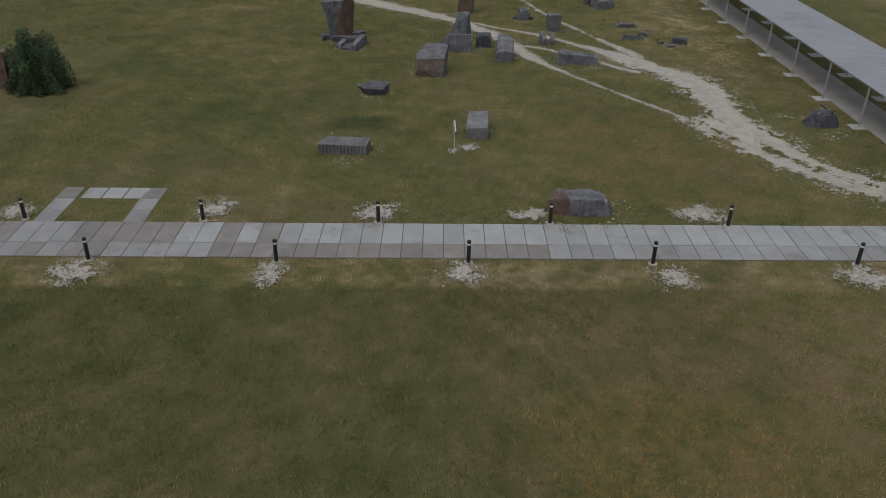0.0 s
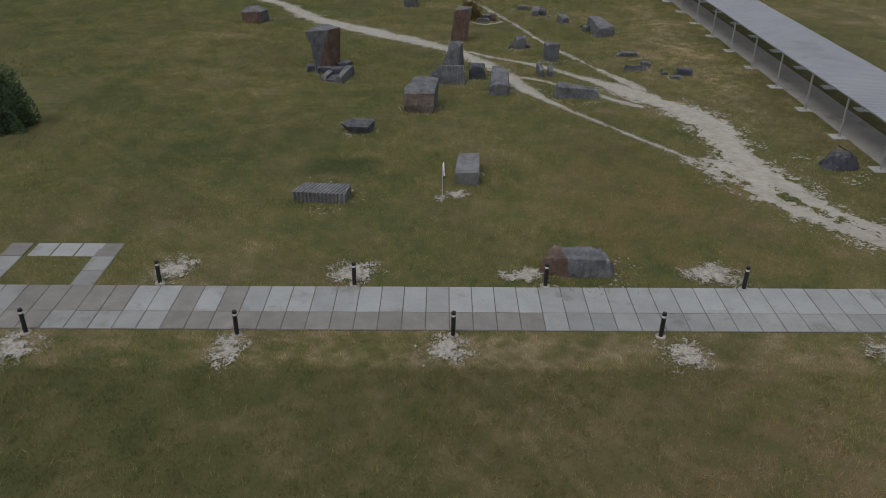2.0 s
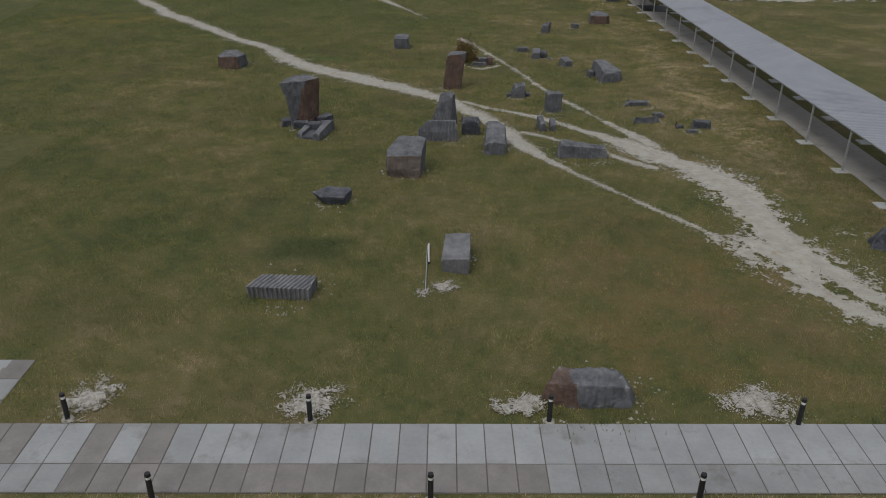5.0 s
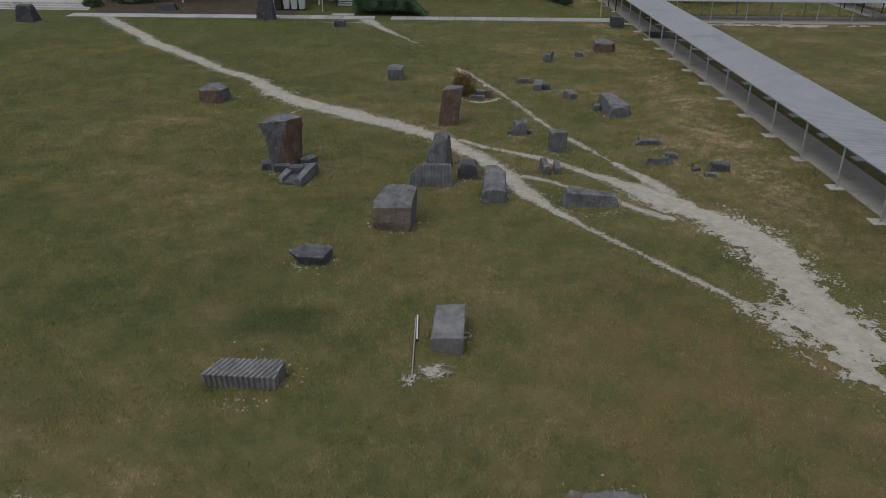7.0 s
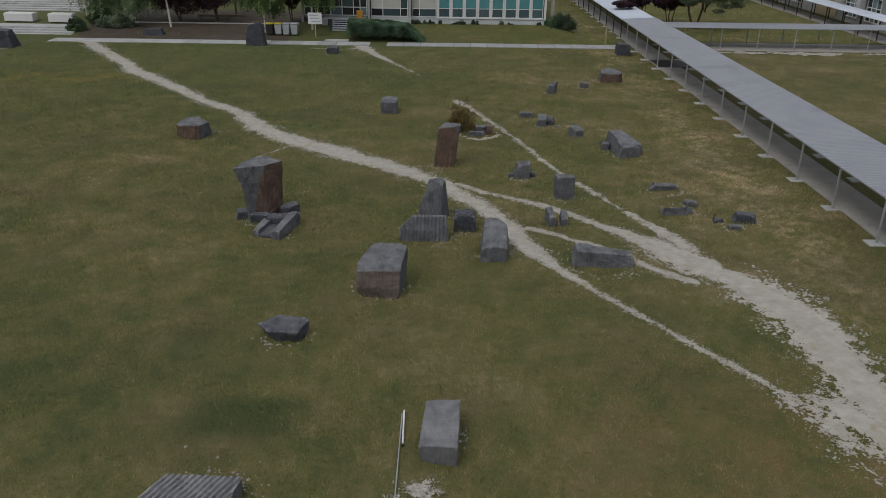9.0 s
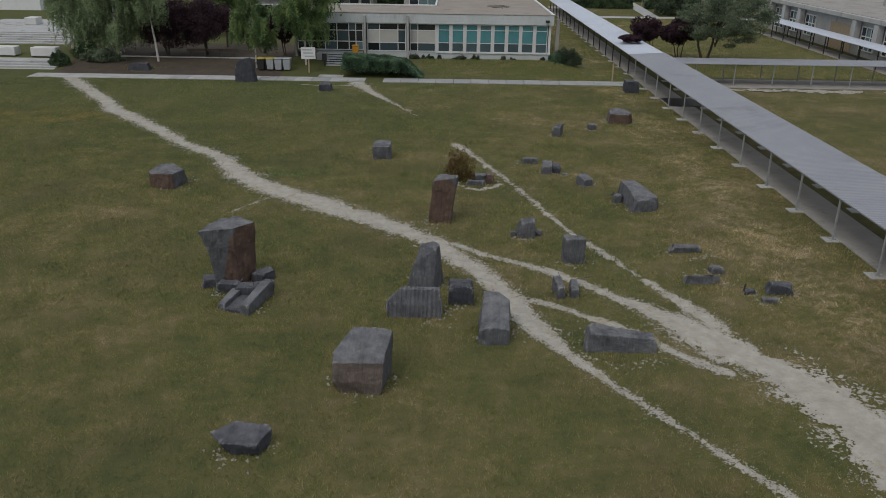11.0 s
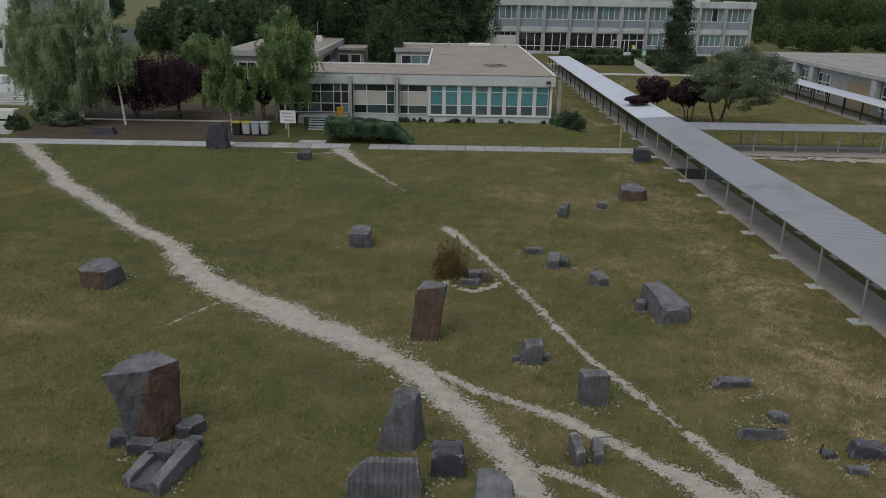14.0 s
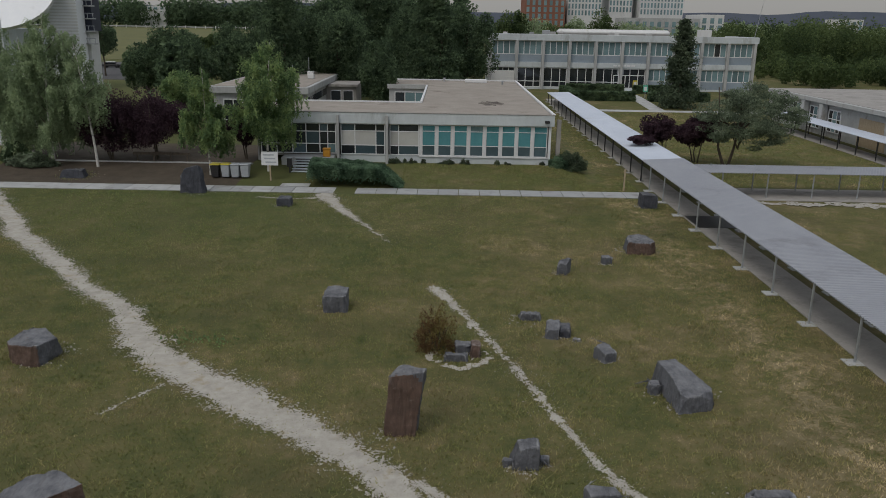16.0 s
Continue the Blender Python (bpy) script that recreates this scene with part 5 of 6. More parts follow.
def back_building():
    h = thing("back_building", 0, 0, 0, "low flat-roofed building with pale roof edge behind the trees", "building")
    boxpart("wall", (-24.4, -14.0, 102.4, 138.0, 0.6, 5.0), CONCRETE, h)
    boxpart("roof", (-24.8, -13.6, 102.0, 138.5, 5.0, 5.75), CONCRETE, h, bevel=0.04)
    boxpart("roofing", (-24.4, -14.0, 102.4, 138.1, 5.75, 5.80), GRAVEL_ROOF, h)
    boxpart("window_strip", (-13.98, -13.94, 104.0, 132.0, 3.7, 4.5), DARK_GLASS, h, "dark strip of windows under the roof")
    for x, y, z in ((-17.2, 112.0, 1.9), (-16.2, 118.0, 2.6)):
        bm = bmesh.new()
        rod(bm, (x, y, 5.8), (x, y, 5.8 + z), 0.05, 0.03, 6)
        part("mast", bm, STEEL, h)
    # wing stands in shade, which is put into its darker concrete colour
    boxpart("wall", (-14.0, -10.0, 118.0, 124.0, 0.6, 4.7), CONCRETE_DARK, h)
    boxpart("roof", (-13.6, -9.8, 117.6, 124.4, 4.7, 5.0), CONCRETE_DARK, h)
    for x in (-13.4, -11.8):
        window_unit(h, x, x + 1.4, 117.98, 2.4, 4.2, (), (), [DARK_GLASS], t=0.08)
    for x in (-23.2, -20.6, -18.0):
        window_unit(h, x, x + 2.2, 101.98, 2.0, 4.4, (x + 1.1,), (), [DARK_GLASS], t=0.1)
    for x, y in ((-16.5, 121), (-16.0, 131), (-19, 112), (-15.6, 116)):
        boxpart("roof_unit", (x - 0.4, x + 0.4, y - 0.4, y + 0.4, 5.8, 6.4), WHITE_WALL, h, bevel=0.05)
    return h


back_building()


def hall_building():
    h = thing("hall_building", 0, 0, 0, "large white hall with ribbed cladding and a curved roof edge", "building")
    boxpart("wall", (-110, -61.5, 124.6, 128.0, 0.3, 13.5), WHITE_CLAD, h)
    for z in (3.6, 8.6):
        for x in (-67.6, -65.4, -63.6):
            window_unit(h, x - 0.8, x + 0.7, 124.55, z, z + 1.3, (), (), [DARK_GLASS], t=0.08)
    bm = bmesh.new()
    bmesh.ops.create_cone(bm, cap_ends=True, segments=48, radius1=8.6, radius2=9.2, depth=1.3, matrix=Matrix.Translation((-71.4, 147.0, 16.2)) @ Matrix.Rotation(radians(58), 4, "X") @ Matrix.Diagonal((1.0, 0.72, 1.0, 1.0)))
    part("roof", bm, WHITE_CLAD, h, "pale curved roof")
    boxpart("wall", (-66.0, -60.6, 150, 153, 0.3, 19), WHITE_CLAD, h)
    for k in range(24):
        boxpart("rib", (-66.1, -60.5, 149.8, 150.0, 6 + 0.5 * k, 6.25 + 0.5 * k), WHITE_WALL, h)
    boxpart("wall", (-84.0, -67.4, 151.0, 156.0, 0.3, 10.9), CONCRETE_PALE, h)
    boxpart("wall", (-62.0, -60.2, 153.5, 157.0, 0.3, 10.6), WHITE_WALL, h)
    boxpart("stair_tower", (-62.0, -59.6, 153.5, 157.0, 10.6, 19), surf("navy_cladding", (0.018, 0.024, 0.045), (0.032, 0.040, 0.065), 0.5, 0.5, 0.05), h, "dark navy stair tower")
    for k in range(5):
        z = 8.4 + 2.1 * k
        boxpart("balcony", (-61.0, -58.9, 152.6, 153.5, z, z + 0.2), CONCRETE, h)
        boxpart("handrail", (-61.0, -58.9, 152.6, 152.68, z + 0.95, z + 1.05), STEEL, h)
        for x in (-60.9, -59.95, -59.0):
            boxpart("baluster", (x - 0.04, x + 0.04, 152.6, 152.68, z + 0.2, z + 0.95), STEEL, h)
    return h


hall_building()


def tower(x0, x1, y, z1, mat, cols, rows, label, depth=25.0, z0=0.0, win=BLIND_GLASS):
    h = thing("tower_block", 0, 0, 0, label, "building", "far buildings")
    boxpart("wall", (x0, x1, y, y + depth, z0, z1), mat, h)
    w = (x1 - x0) / cols
    for i in range(cols):
        for j in range(rows):
            zz = z1 - 4 - j * 3.2
            boxpart("window", (x0 + (i + 0.25) * w, x0 + (i + 0.75) * w, y - 0.15, y - 0.02, zz, zz + 2.4), win, h)
    return h


tower(62, 79, 430, 44, WHITE_WALL, 10, 8, "pale high-rise block far behind the offices")
tower(84, 96, 436, 46, WHITE_WALL, 7, 8, "pale high-rise block far behind the offices")
tower(99, 121, 432, 45, WHITE_WALL, 13, 8, "pale high-rise block far behind the offices")
tower(40, 60, 424, 26, BRICK_RED, 7, 4, "red-clad block far behind the trees")
tower(84, 118, 392, 16.5, CONCRETE, 10, 3, "grey flat-roofed block far behind the offices")
tower(120, 131, 398, 18.5, WHITE_WALL, 3, 3, "white block far behind the offices")
tower(300, 318, 640, 20, WHITE_WALL, 4, 3, "white block far off on the plain")
tower(-388, -356, 1050, 27, WHITE_WALL, 4, 1, "white house beyond the sports field")

# ---- far left: steps, terrace, field, car park ----
terrace = thing("terrace_steps", 0, 0, 0, "broad pale concrete steps with a landing", "steps", kind="structure")
for k in range(4):
    boxpart("stair_step", (-52, -36.6, 75.2 + 0.55 * k, 80, 0.1, 0.36 + 0.16 * k), CONCRETE, terrace, bevel=0.015)
boxpart("landing", (-54, -36.6, 80.0, 87.0, 0.1, 1.0), CONCRETE, terrace)
for k in range(5):
    boxpart("stair_step", (-52, -40.5, 87.0 + 0.7 * k, 97, 0.5, 1.16 + 0.16 * k), CONCRETE, terrace, bevel=0.015)
boxpart("landing", (-56, -40.5, 90.5, 104, 0.5, 1.9), CONCRETE, terrace)
for x, y, z, s, d in ((-39.2, 79.4, 0.98, 1.25, 1.2), (-43.6, 79.6, 0.98, 1.5, 1.2), (-49.5, 98.0, 1.9, 0.7, 1.6), (-46.5, 101.0, 1.9, 1.5, 0.9)):
    bm = bmesh.new()
    box(bm, x - s, x + s, y - 0.5, y + d - 0.5, z, z + 0.85, bevel=0.06)
    tagged(part("concrete_block", bm, WHITE_WALL), "white concrete seat block on the terrace", "seat block", "seat blocks on the terrace")
strip("road_lot", "grey asphalt car park behind the trees", -120, -52, 172, 236, 0.03, ASPHALT, 4, 4, "car park")
strip("field_dry", "dry yellow-green sports field", -480, -60, 250, 1025, 0.08, DRY_FIELD, 4, 8, "field")
fence = thing("field_fence", 0, 0, 0, "white rail fence beyond the sports field", "fence", kind="structure")
boxpart("rail", (-520, -200, 1000, 1000.4, 2.2, 3.4), CONCRETE, fence)
for k in range(27):
    boxpart("post", (-520 + 12 * k, -519.2 + 12 * k, 999.6, 1000, 0, 4.4), WHITE_WALL, fence)


def car():
    c = thing("parked_car", -80.3, 209.5, gzf(-80, 209), "small dark parked car with a pale roof", "car", rz=6)
    bm = bmesh.new()
    box(bm, -2.1, 2.1, -0.85, 0.85, 0.35, 0.95, bevel=0.15)
    part("body", bm, BLACK_PAINT, c)
    bm = bmesh.new()
    box(bm, -1.5, 1.1, -0.78, 0.78, 0.95, 1.42, bevel=0.18)
    part("cabin", bm, DARK_GLASS, c)
    boxpart("roof", (-1.2, 0.8, -0.7, 0.7, 1.42, 1.48), WHITE_FRAME, c, bevel=0.02)
    for x in (-1.35, 1.35):
        for y in (-0.8, 0.8):
            bm = bmesh.new()
            rod(bm, (x, y - 0.1, 0.33), (x, y + 0.1, 0.33), 0.33, 0.33, 16)
            part("wheel", bm, BLACK_PAINT, c)


car()

# ---- bins, sign ----
def wheeled_bin(x, y, lid, body, label):
    b = thing("wheeled_bin", x, y, gzf(x, y), label, "wheeled bin", "bins beside the pavement")
    bm = bmesh.new()
    lo, hi = [(-0.28, -0.3), (0.28, -0.3), (0.28, 0.3), (-0.28, 0.3)], [(-0.36, -0.38), (0.36, -0.38), (0.36, 0.36), (-0.36, 0.36)]
    a = [bm.verts.new((*p, 0.1)) for p in lo]
    c = [bm.verts.new((*p, 1.08)) for p in hi]
    for i in range(4):
        bm.faces.new((a[i], a[(i + 1) % 4], c[(i + 1) % 4], c[i]))
    bm.faces.new(a[::-1])
    bm.faces.new(c)
    bmesh.ops.bevel(bm, geom=bm.edges[:], offset=0.03, segments=2, affect="EDGES")
    part("body", bm, body, b)
    bm = bmesh.new()
    box(bm, -0.4, 0.4, -0.42, 0.42, 1.08, 1.2, bevel=0.05)
    part("lid", bm, lid, b)
    for xx in (-0.24, 0.24):
        bm = bmesh.new()
        rod(bm, (xx - 0.03, 0.25, 0.1), (xx + 0.03, 0.25, 0.1), 0.1, 0.1, 12)
        part("wheel", bm, BLACK_PAINT, b)


wheeled_bin(-16.95, 76.2, YELLOW, DARK_STEEL, "dark wheeled bin with a yellow lid")
wheeled_bin(-16.1, 76.25, YELLOW, BIN_GREY, "grey wheeled bin with a yellow lid")
wheeled_bin(-15.3, 76.2, BIN_GREY, BIN_GREY, "grey wheeled bin with a grey lid")
wheeled_bin(-14.5, 76.25, BIN_GREY, BIN_GREY, "grey wheeled bin with a grey lid")
sign = thing("notice_board", -12.3, 75.6, gzf(-12.3, 75.6), "white notice board on a wooden post", "notice board")
boxpart("post", (-0.06, 0.06, -0.05, 0.05, -0.1, 1.5), WOOD_POST, sign)
boxpart("panel", (-0.68, 0.68, -0.09, -0.05, 1.3, 2.4), WHITE_FRAME, sign, bevel=0.01)
for k in range(3):
    boxpart("print", (-0.55 + 0.1 * k, 0.35 + 0.1 * k, -0.096, -0.091, 2.1 - 0.3 * k, 2.22 - 0.3 * k), BIN_GREY, sign, "grey bar of unreadable print")


# ---- trees and shrubs ----
def leaves(name, pts, size, material, parent, rng, droop=0.0, long=1.6):
    """One leaf or spray at each point: a small bent diamond."""
    n = len(pts)
    d = rng.normal(size=(n, 3))
    d[:, 2] -= droop * 2.0
    d /= np.linalg.norm(d, axis=1)[:, None]
    e = np.cross(d, rng.normal(size=(n, 3)))
    e /= np.linalg.norm(e, axis=1)[:, None]
    s = size * rng.uniform(0.6, 1.35, (n, 1))
    a, b = d * s * long * 0.5, e * s * 0.5
    up = np.cross(d, e) * s * 0.18
    v = np.stack([pts - a, pts + b + up, pts + a, pts - b + up], 1).reshape(-1, 3)
    f = np.arange(4 * n).reshape(n, 4)
    return rawmesh(name, v, f, material, parent)


def limb(bm, pts, r0, r1, n=7):
    for i in range(len(pts) - 1):
        t0, t1 = i / (len(pts) - 1), (i + 1) / (len(pts) - 1)
        rod(bm, pts[i], pts[i + 1], r0 + (r1 - r0) * t0, r0 + (r1 - r0) * t1, n)


def broadleaf(name, label, x, y, h, rx, z0, material, n=6000, size=0.22, bark=BARK, r=0.16, seed=1, droop=0.0, clumps=26, ry=None, lean=(0, 0), group="", stems=1, flat=1.0, clump=1.0):
    g = gzf(x, y)
    rng = np.random.RandomState(seed)
    t = thing(name, x, y, g, label, "tree", group)
    ry = ry or rx
    zc, rz = (z0 + h) / 2, (h - z0) / 2
    cs = []
    while len(cs) < clumps:
        p = rng.uniform(-1, 1, 3)
        q = np.linalg.norm(p)
        if 0.35 < q < 1:
            cs.append((p[0] * rx * 0.78 + lean[0], p[1] * ry * 0.78 + lean[1], zc + p[2] * rz * 0.72, rng.uniform(0.2, 0.42)))
    bm = bmesh.new()
    for k in range(stems):
        o = Vector((0.25 * k * math.cos(2.4 * k), 0.25 * k * math.sin(2.4 * k), 0))
        end = Vector((lean[0] * 0.8 + 0.5 * rx * (k > 0) * math.cos(2.4 * k), lean[1] * 0.8 + 0.5 * rx * (k > 0) * math.sin(2.4 * k), h * 0.82))
        limb(bm, [o + Vector((0, 0, -0.1)), o * 1.1 + end * 0.25 + Vector((rng.normal() * 0.05 * rx, 0, 0)), end * 0.6 + o, end], r / (1 + 0.4 * (stems > 1)), r * 0.2)
    for c in cs[:12]:
        b = Vector((lean[0] * 0.5, lean[1] * 0.5, max(z0 * 0.8, c[2] * 0.6)))
        m = (b + Vector(c[:3])) / 2 + Vector((0, 0, 0.12 * rz))
        limb(bm, [b, m, Vector(c[:3])], r * 0.4, r * 0.1, 5)
    part("trunk", bm, bark, t)
    pts = []
    for c in cs:
        k = n // clumps
        d = rng.normal(size=(k, 3))
        d /= np.linalg.norm(d, axis=1)[:, None]
        d *= (rng.uniform(0.25, 1.0, (k, 1)) ** 0.5)
        d *= np.array([rx, ry, rz * 0.9 * flat]) * c[3] * 1.15 * clump
        if droop:
            strand = np.repeat(np.arange(k // 16 + 1), 16)[:k]
            d[:, :2] = d[strand, :2] + 0.10 * rng.normal(size=(k, 2))
            d[:, 2] = d[strand, 2] - droop * (np.arange(k) % 16) / 16 * rz * 0.9 * (0.5 + 0.5 * np.sin(strand * 1.7) ** 2)
        pts.append(d + np.array(c[:3]))
    pts = np.concatenate(pts)
    pts = pts[pts[:, 2] > 0.25]
    leaves("crown", pts, size, material, t, rng, droop, 1.6 + 1.2 * droop)
    return t


def birch(label, x, y, h, rx, z0, material, strands=420, seed=1, lean=0.0, r=0.12, hang=1.6, size=0.11):
    """A birch: a white trunk, rising limbs, and leaves threaded on long hanging twigs; wide low down, a thin spire on top."""
    rng = np.random.RandomState(seed)
    t = thing("birch_tree", x, y, gzf(x, y), label, "tree", "birches beside the pavement")
    bow = lambda z: lean * (z / h) ** 1.5 + 0.12 * math.sin(3.0 * z / h + seed)
    bm = bmesh.new()
    limb(bm, [(bow(h * q), 0.05 * math.sin(5 * q), h * q - 0.1 * (q == 0)) for q in (0, 0.15, 0.3, 0.5, 0.7, 0.85, 0.97)], r, 0.025, 8)
    part("trunk", bm, BIRCH, t)
    bm = bmesh.new()
    count = int(h * 2.3)
    boughs = []
    for k in range(count):
        u = (k + rng.uniform(0, 1)) / count
        z = z0 + (h - z0) * u * 0.97
        rad = (rx * (1 - u) ** 0.6 * min(1.0, 0.78 + 1.2 * u) + 0.3) * rng.uniform(0.6, 1.18)
        a = 2.4 * k + rng.uniform(-0.5, 0.5)
        start = Vector((bow(z * 0.92), 0, z * 0.92))
        end = Vector((bow(z) + rad * math.cos(a), rad * math.sin(a), z + rad * rng.uniform(0.25, 0.6)))
        mid = (start + end) / 2 + Vector((0, 0, 0.15 * rad))
        limb(bm, [start, mid, end], 0.016 + 0.012 * rad, 0.008, 5)
        boughs.append((start, mid, end, rad))
    part("boughs", bm, BARK, t)
    total = sum(b[3] ** 1.3 for b in boughs)
    pts = []
    for start, mid, end, rad in boughs:
        for _ in range(max(3, int(strands * rad ** 1.3 / total))):
            q = rng.uniform(0.2, 1.0) ** 0.7
            o = np.array(start.lerp(mid, q * 2) if q < 0.5 else mid.lerp(end, q * 2 - 1)) + rng.normal(size=3) * np.array([0.16, 0.16, 0.07]) * (0.4 + rad * 0.5)
            drop = min(hang * rng.uniform(0.3, 1.0) ** 1.4 * (0.45 + 0.35 * min(rad, 2.4)), max(0.2, o[2] - 0.5))
            m = max(4, int(drop / 0.055))
            f = np.linspace(0, 1, m)[:, None]
            way = np.array([*(rng.normal(size=2) * 0.12), -1.0])
            pts.append(o + way * drop * f + rng.normal(size=(m, 3)) * np.array([0.07, 0.07, 0.05]))
    leaves("crown", np.concatenate(pts), size, material, t, rng, 0.45, 1.9)
    return t


def conifer(name, label, x, y, h, r, material, n=5000, size=0.4, z0=0.4, seed=1, spread=1.0, group=""):
    g = gzf(x, y)
    rng = np.random.RandomState(seed)
    t = thing(name, x, y, g, label, "tree", group)
    bm = bmesh.new()
    limb(bm, [(0, 0, -0.1), (0.02 * h, 0, h * 0.5), (0, 0, h * 0.97)], 0.02 * h + 0.05, 0.02)
    whorls = int(h * 1.3)
    pts = []
    for k in range(whorls):
        z = z0 + (h - z0) * (k + 0.5) / whorls
        rad = r * ((1 - (z - z0) / (h - z0)) ** 0.75) * rng.uniform(0.75, 1.1) + 0.1
        for b in range(6):
            a = rng.uniform(0, 2 * np.pi)
            end = Vector((rad * math.cos(a), rad * math.sin(a), z - 0.18 * rad * spread))
            if k % 2 == 0 and b < 3:
                rod(bm, (0, 0, z), end, 0.035, 0.01, 4)
            m = max(6, int(n / whorls / 6))
            s = rng.uniform(0.15, 1.0, m) ** 0.7
            p = np.stack([s * end.x, s * end.y, z + s * (end.z - z)], 1)
            w = (0.10 * r + 0.14 * rad)
            pts.append(p + rng.normal(size=(m, 3)) * np.array([w, w, 0.5 * w]))
    part("trunk", bm, BARK, t)
    leaves("crown", np.concatenate(pts), size, material, t, rng, 0.15, 1.9)
    return t


def shrub(name, label, x, y, rx, ry, h, material, n=3000, size=0.12, seed=1, category="shrub", slope=0.0, rough=0.12, group=""):
    """A rounded bush: twigs from its foot, leaves thickest near its skin."""
    g = gzf(x, y)
    rng = np.random.RandomState(seed)
    t = thing(name, x, y, g, label, category, group)
    bm = bmesh.new()
    for k in range(9):
        a = rng.uniform(0, 2 * np.pi)
        rod(bm, (0.2 * rx * math.cos(a), 0.2 * ry * math.sin(a), -0.05), (0.7 * rx * math.cos(a), 0.7 * ry * math.sin(a), 0.7 * h), 0.03, 0.01, 5)
    part("stems", bm, BARK, t)
    d = rng.normal(size=(n, 3))
    d[:, 2] = np.abs(d[:, 2])
    d /= np.linalg.norm(d, axis=1)[:, None]
    lump = 1 + rough * 2 * np.sin(d[:, 0] * 7 + seed) * np.cos(d[:, 1] * 6 + d[:, 2] * 5)
    q = (rng.uniform(0.2, 1, n) ** 0.35 * lump)[:, None]
    p = d * q * np.array([rx, ry, h])
    p[:, 2] *= 1 - slope * np.clip(p[:, 0] / rx, -1, 1)
    p[:, 2] = np.maximum(p[:, 2], 0.03)
    leaves("foliage", p, size, material, t, rng)
    return t


birch("tall birch with a white trunk and hanging green foliage", -27.6, 78.3, 11.0, 1.9, 4.0, LEAF_GREEN, 560, 3, -1.0, 0.12)
birch("large birch with dense hanging foliage", -31.9, 79.6, 12.6, 3.7, 1.6, LEAF_GREEN, 1450, 4, 0.3, 0.17, 2.2)
birch("large birch with dense hanging foliage", -34.6, 81.6, 10.6, 3.6, 1.4, LEAF_GREEN, 1100, 24, -0.4, 0.15, 2.2)
birch("thin birch with sparse hanging foliage", -38.4, 84.0, 13.4, 2.6, 3.0, LEAF_GREEN, 600, 5, -0.3, 0.16, 2.6)
broadleaf("plum_tree", "purple-leaved plum tree with a broad low crown", -27.2, 80.6, 6.0, 3.3, 0.3, LEAF_PURPLE, 19000, 0.11, BARK, 0.12, 6, 0, 34, stems=3)
broadleaf("plum_tree", "purple-leaved plum tree with a broad low crown", -23.6, 81.6, 6.1, 3.4, 0.3, LEAF_PURPLE, 19000, 0.11, BARK, 0.12, 7, 0, 34, stems=3)
birch("slender birch with hanging light green foliage", -17.7, 76.8, 8.9, 1.7, 2.4, LEAF_LIME, 800, 8, 0.1, 0.08, 1.9)
broadleaf("plum_tree", "small purple-leaved plum tree", -15.6, 81.5, 5.2, 1.8, 1.0, LEAF_PURPLE, 9000, 0.11, BARK, 0.1, 9, 0, 22, stems=2)
birch("light green birch beside the steps", -12.9, 77.9, 10.9, 4.1, 2.6, LEAF_LIME, 1500, 10, 0.5, 0.11, 1.7)
broadleaf("broadleaf_tree", "rounded green tree behind the plum trees", -23.0, 87.0, 7.4, 2.3, 2.6, LEAF_LIME, 14000, 0.11, BARK, 0.14, 11, 0, 30, clump=0.85)
broadleaf("broadleaf_tree", "rounded dark green tree by the car park", -70.3, 182.0, 11.8, 3.6, 4.0, LEAF_DARK, 8000, 0.24, BARK, 0.2, 12, 0, 30)
broadleaf("dark_tree", "dark tree in the courtyard behind the low building", -7.0, 116.0, 10.5, 2.6, 1.0, LEAF_DARK, 12000, 0.18, BARK, 0.2, 61, 0, 34)
conifer("fir_tree", "bare-branched conifer among dark trees", -27.0, 97.0, 9.5, 2.6, LEAF_DARK, 1500, 0.34, 2.0, 13)
conifer("spruce_tree", "tall narrow spruce in front of the offices", 38.9, 140.0, 13.6, 2.9, LEAF_SPRUCE, 14000, 0.22, 0.5, 14)
broadleaf("plum_tree", "purple-leaved plum tree beside the covered walk", 26.5, 89.0, 4.9, 2.6, 1.3, LEAF_PURPLE, 13000, 0.14, BARK, 0.1, 15, 0, 28, stems=3)
broadleaf("plum_tree", "purple-leaved plum tree beside the covered walk", 23.6, 89.6, 4.6, 1.9, 1.7, LEAF_PURPLE, 9000, 0.13, BARK, 0.09, 16, 0, 26, lean=(-0.7, 0), stems=3)
broadleaf("plum_tree", "low purple-leaved plum leaning over the walkway roof", 22.7, 86.0, 2.95, 1.35, 2.15, LEAF_PURPLE, 5000, 0.12, BARK, 0.06, 18, 0, 18, lean=(-2.4, 0), stems=2)
broadleaf("cedar_tree", "spreading grey-green cedar on the lawn", 28.6, 86.0, 9.0, 6.0, 0.7, LEAF_CEDAR, 34000, 0.10, BARK, 0.22, 17, 0, 150, 4.6, (1.7, 0), flat=0.55, clump=0.46, stems=2)
rw = random.Random(4)
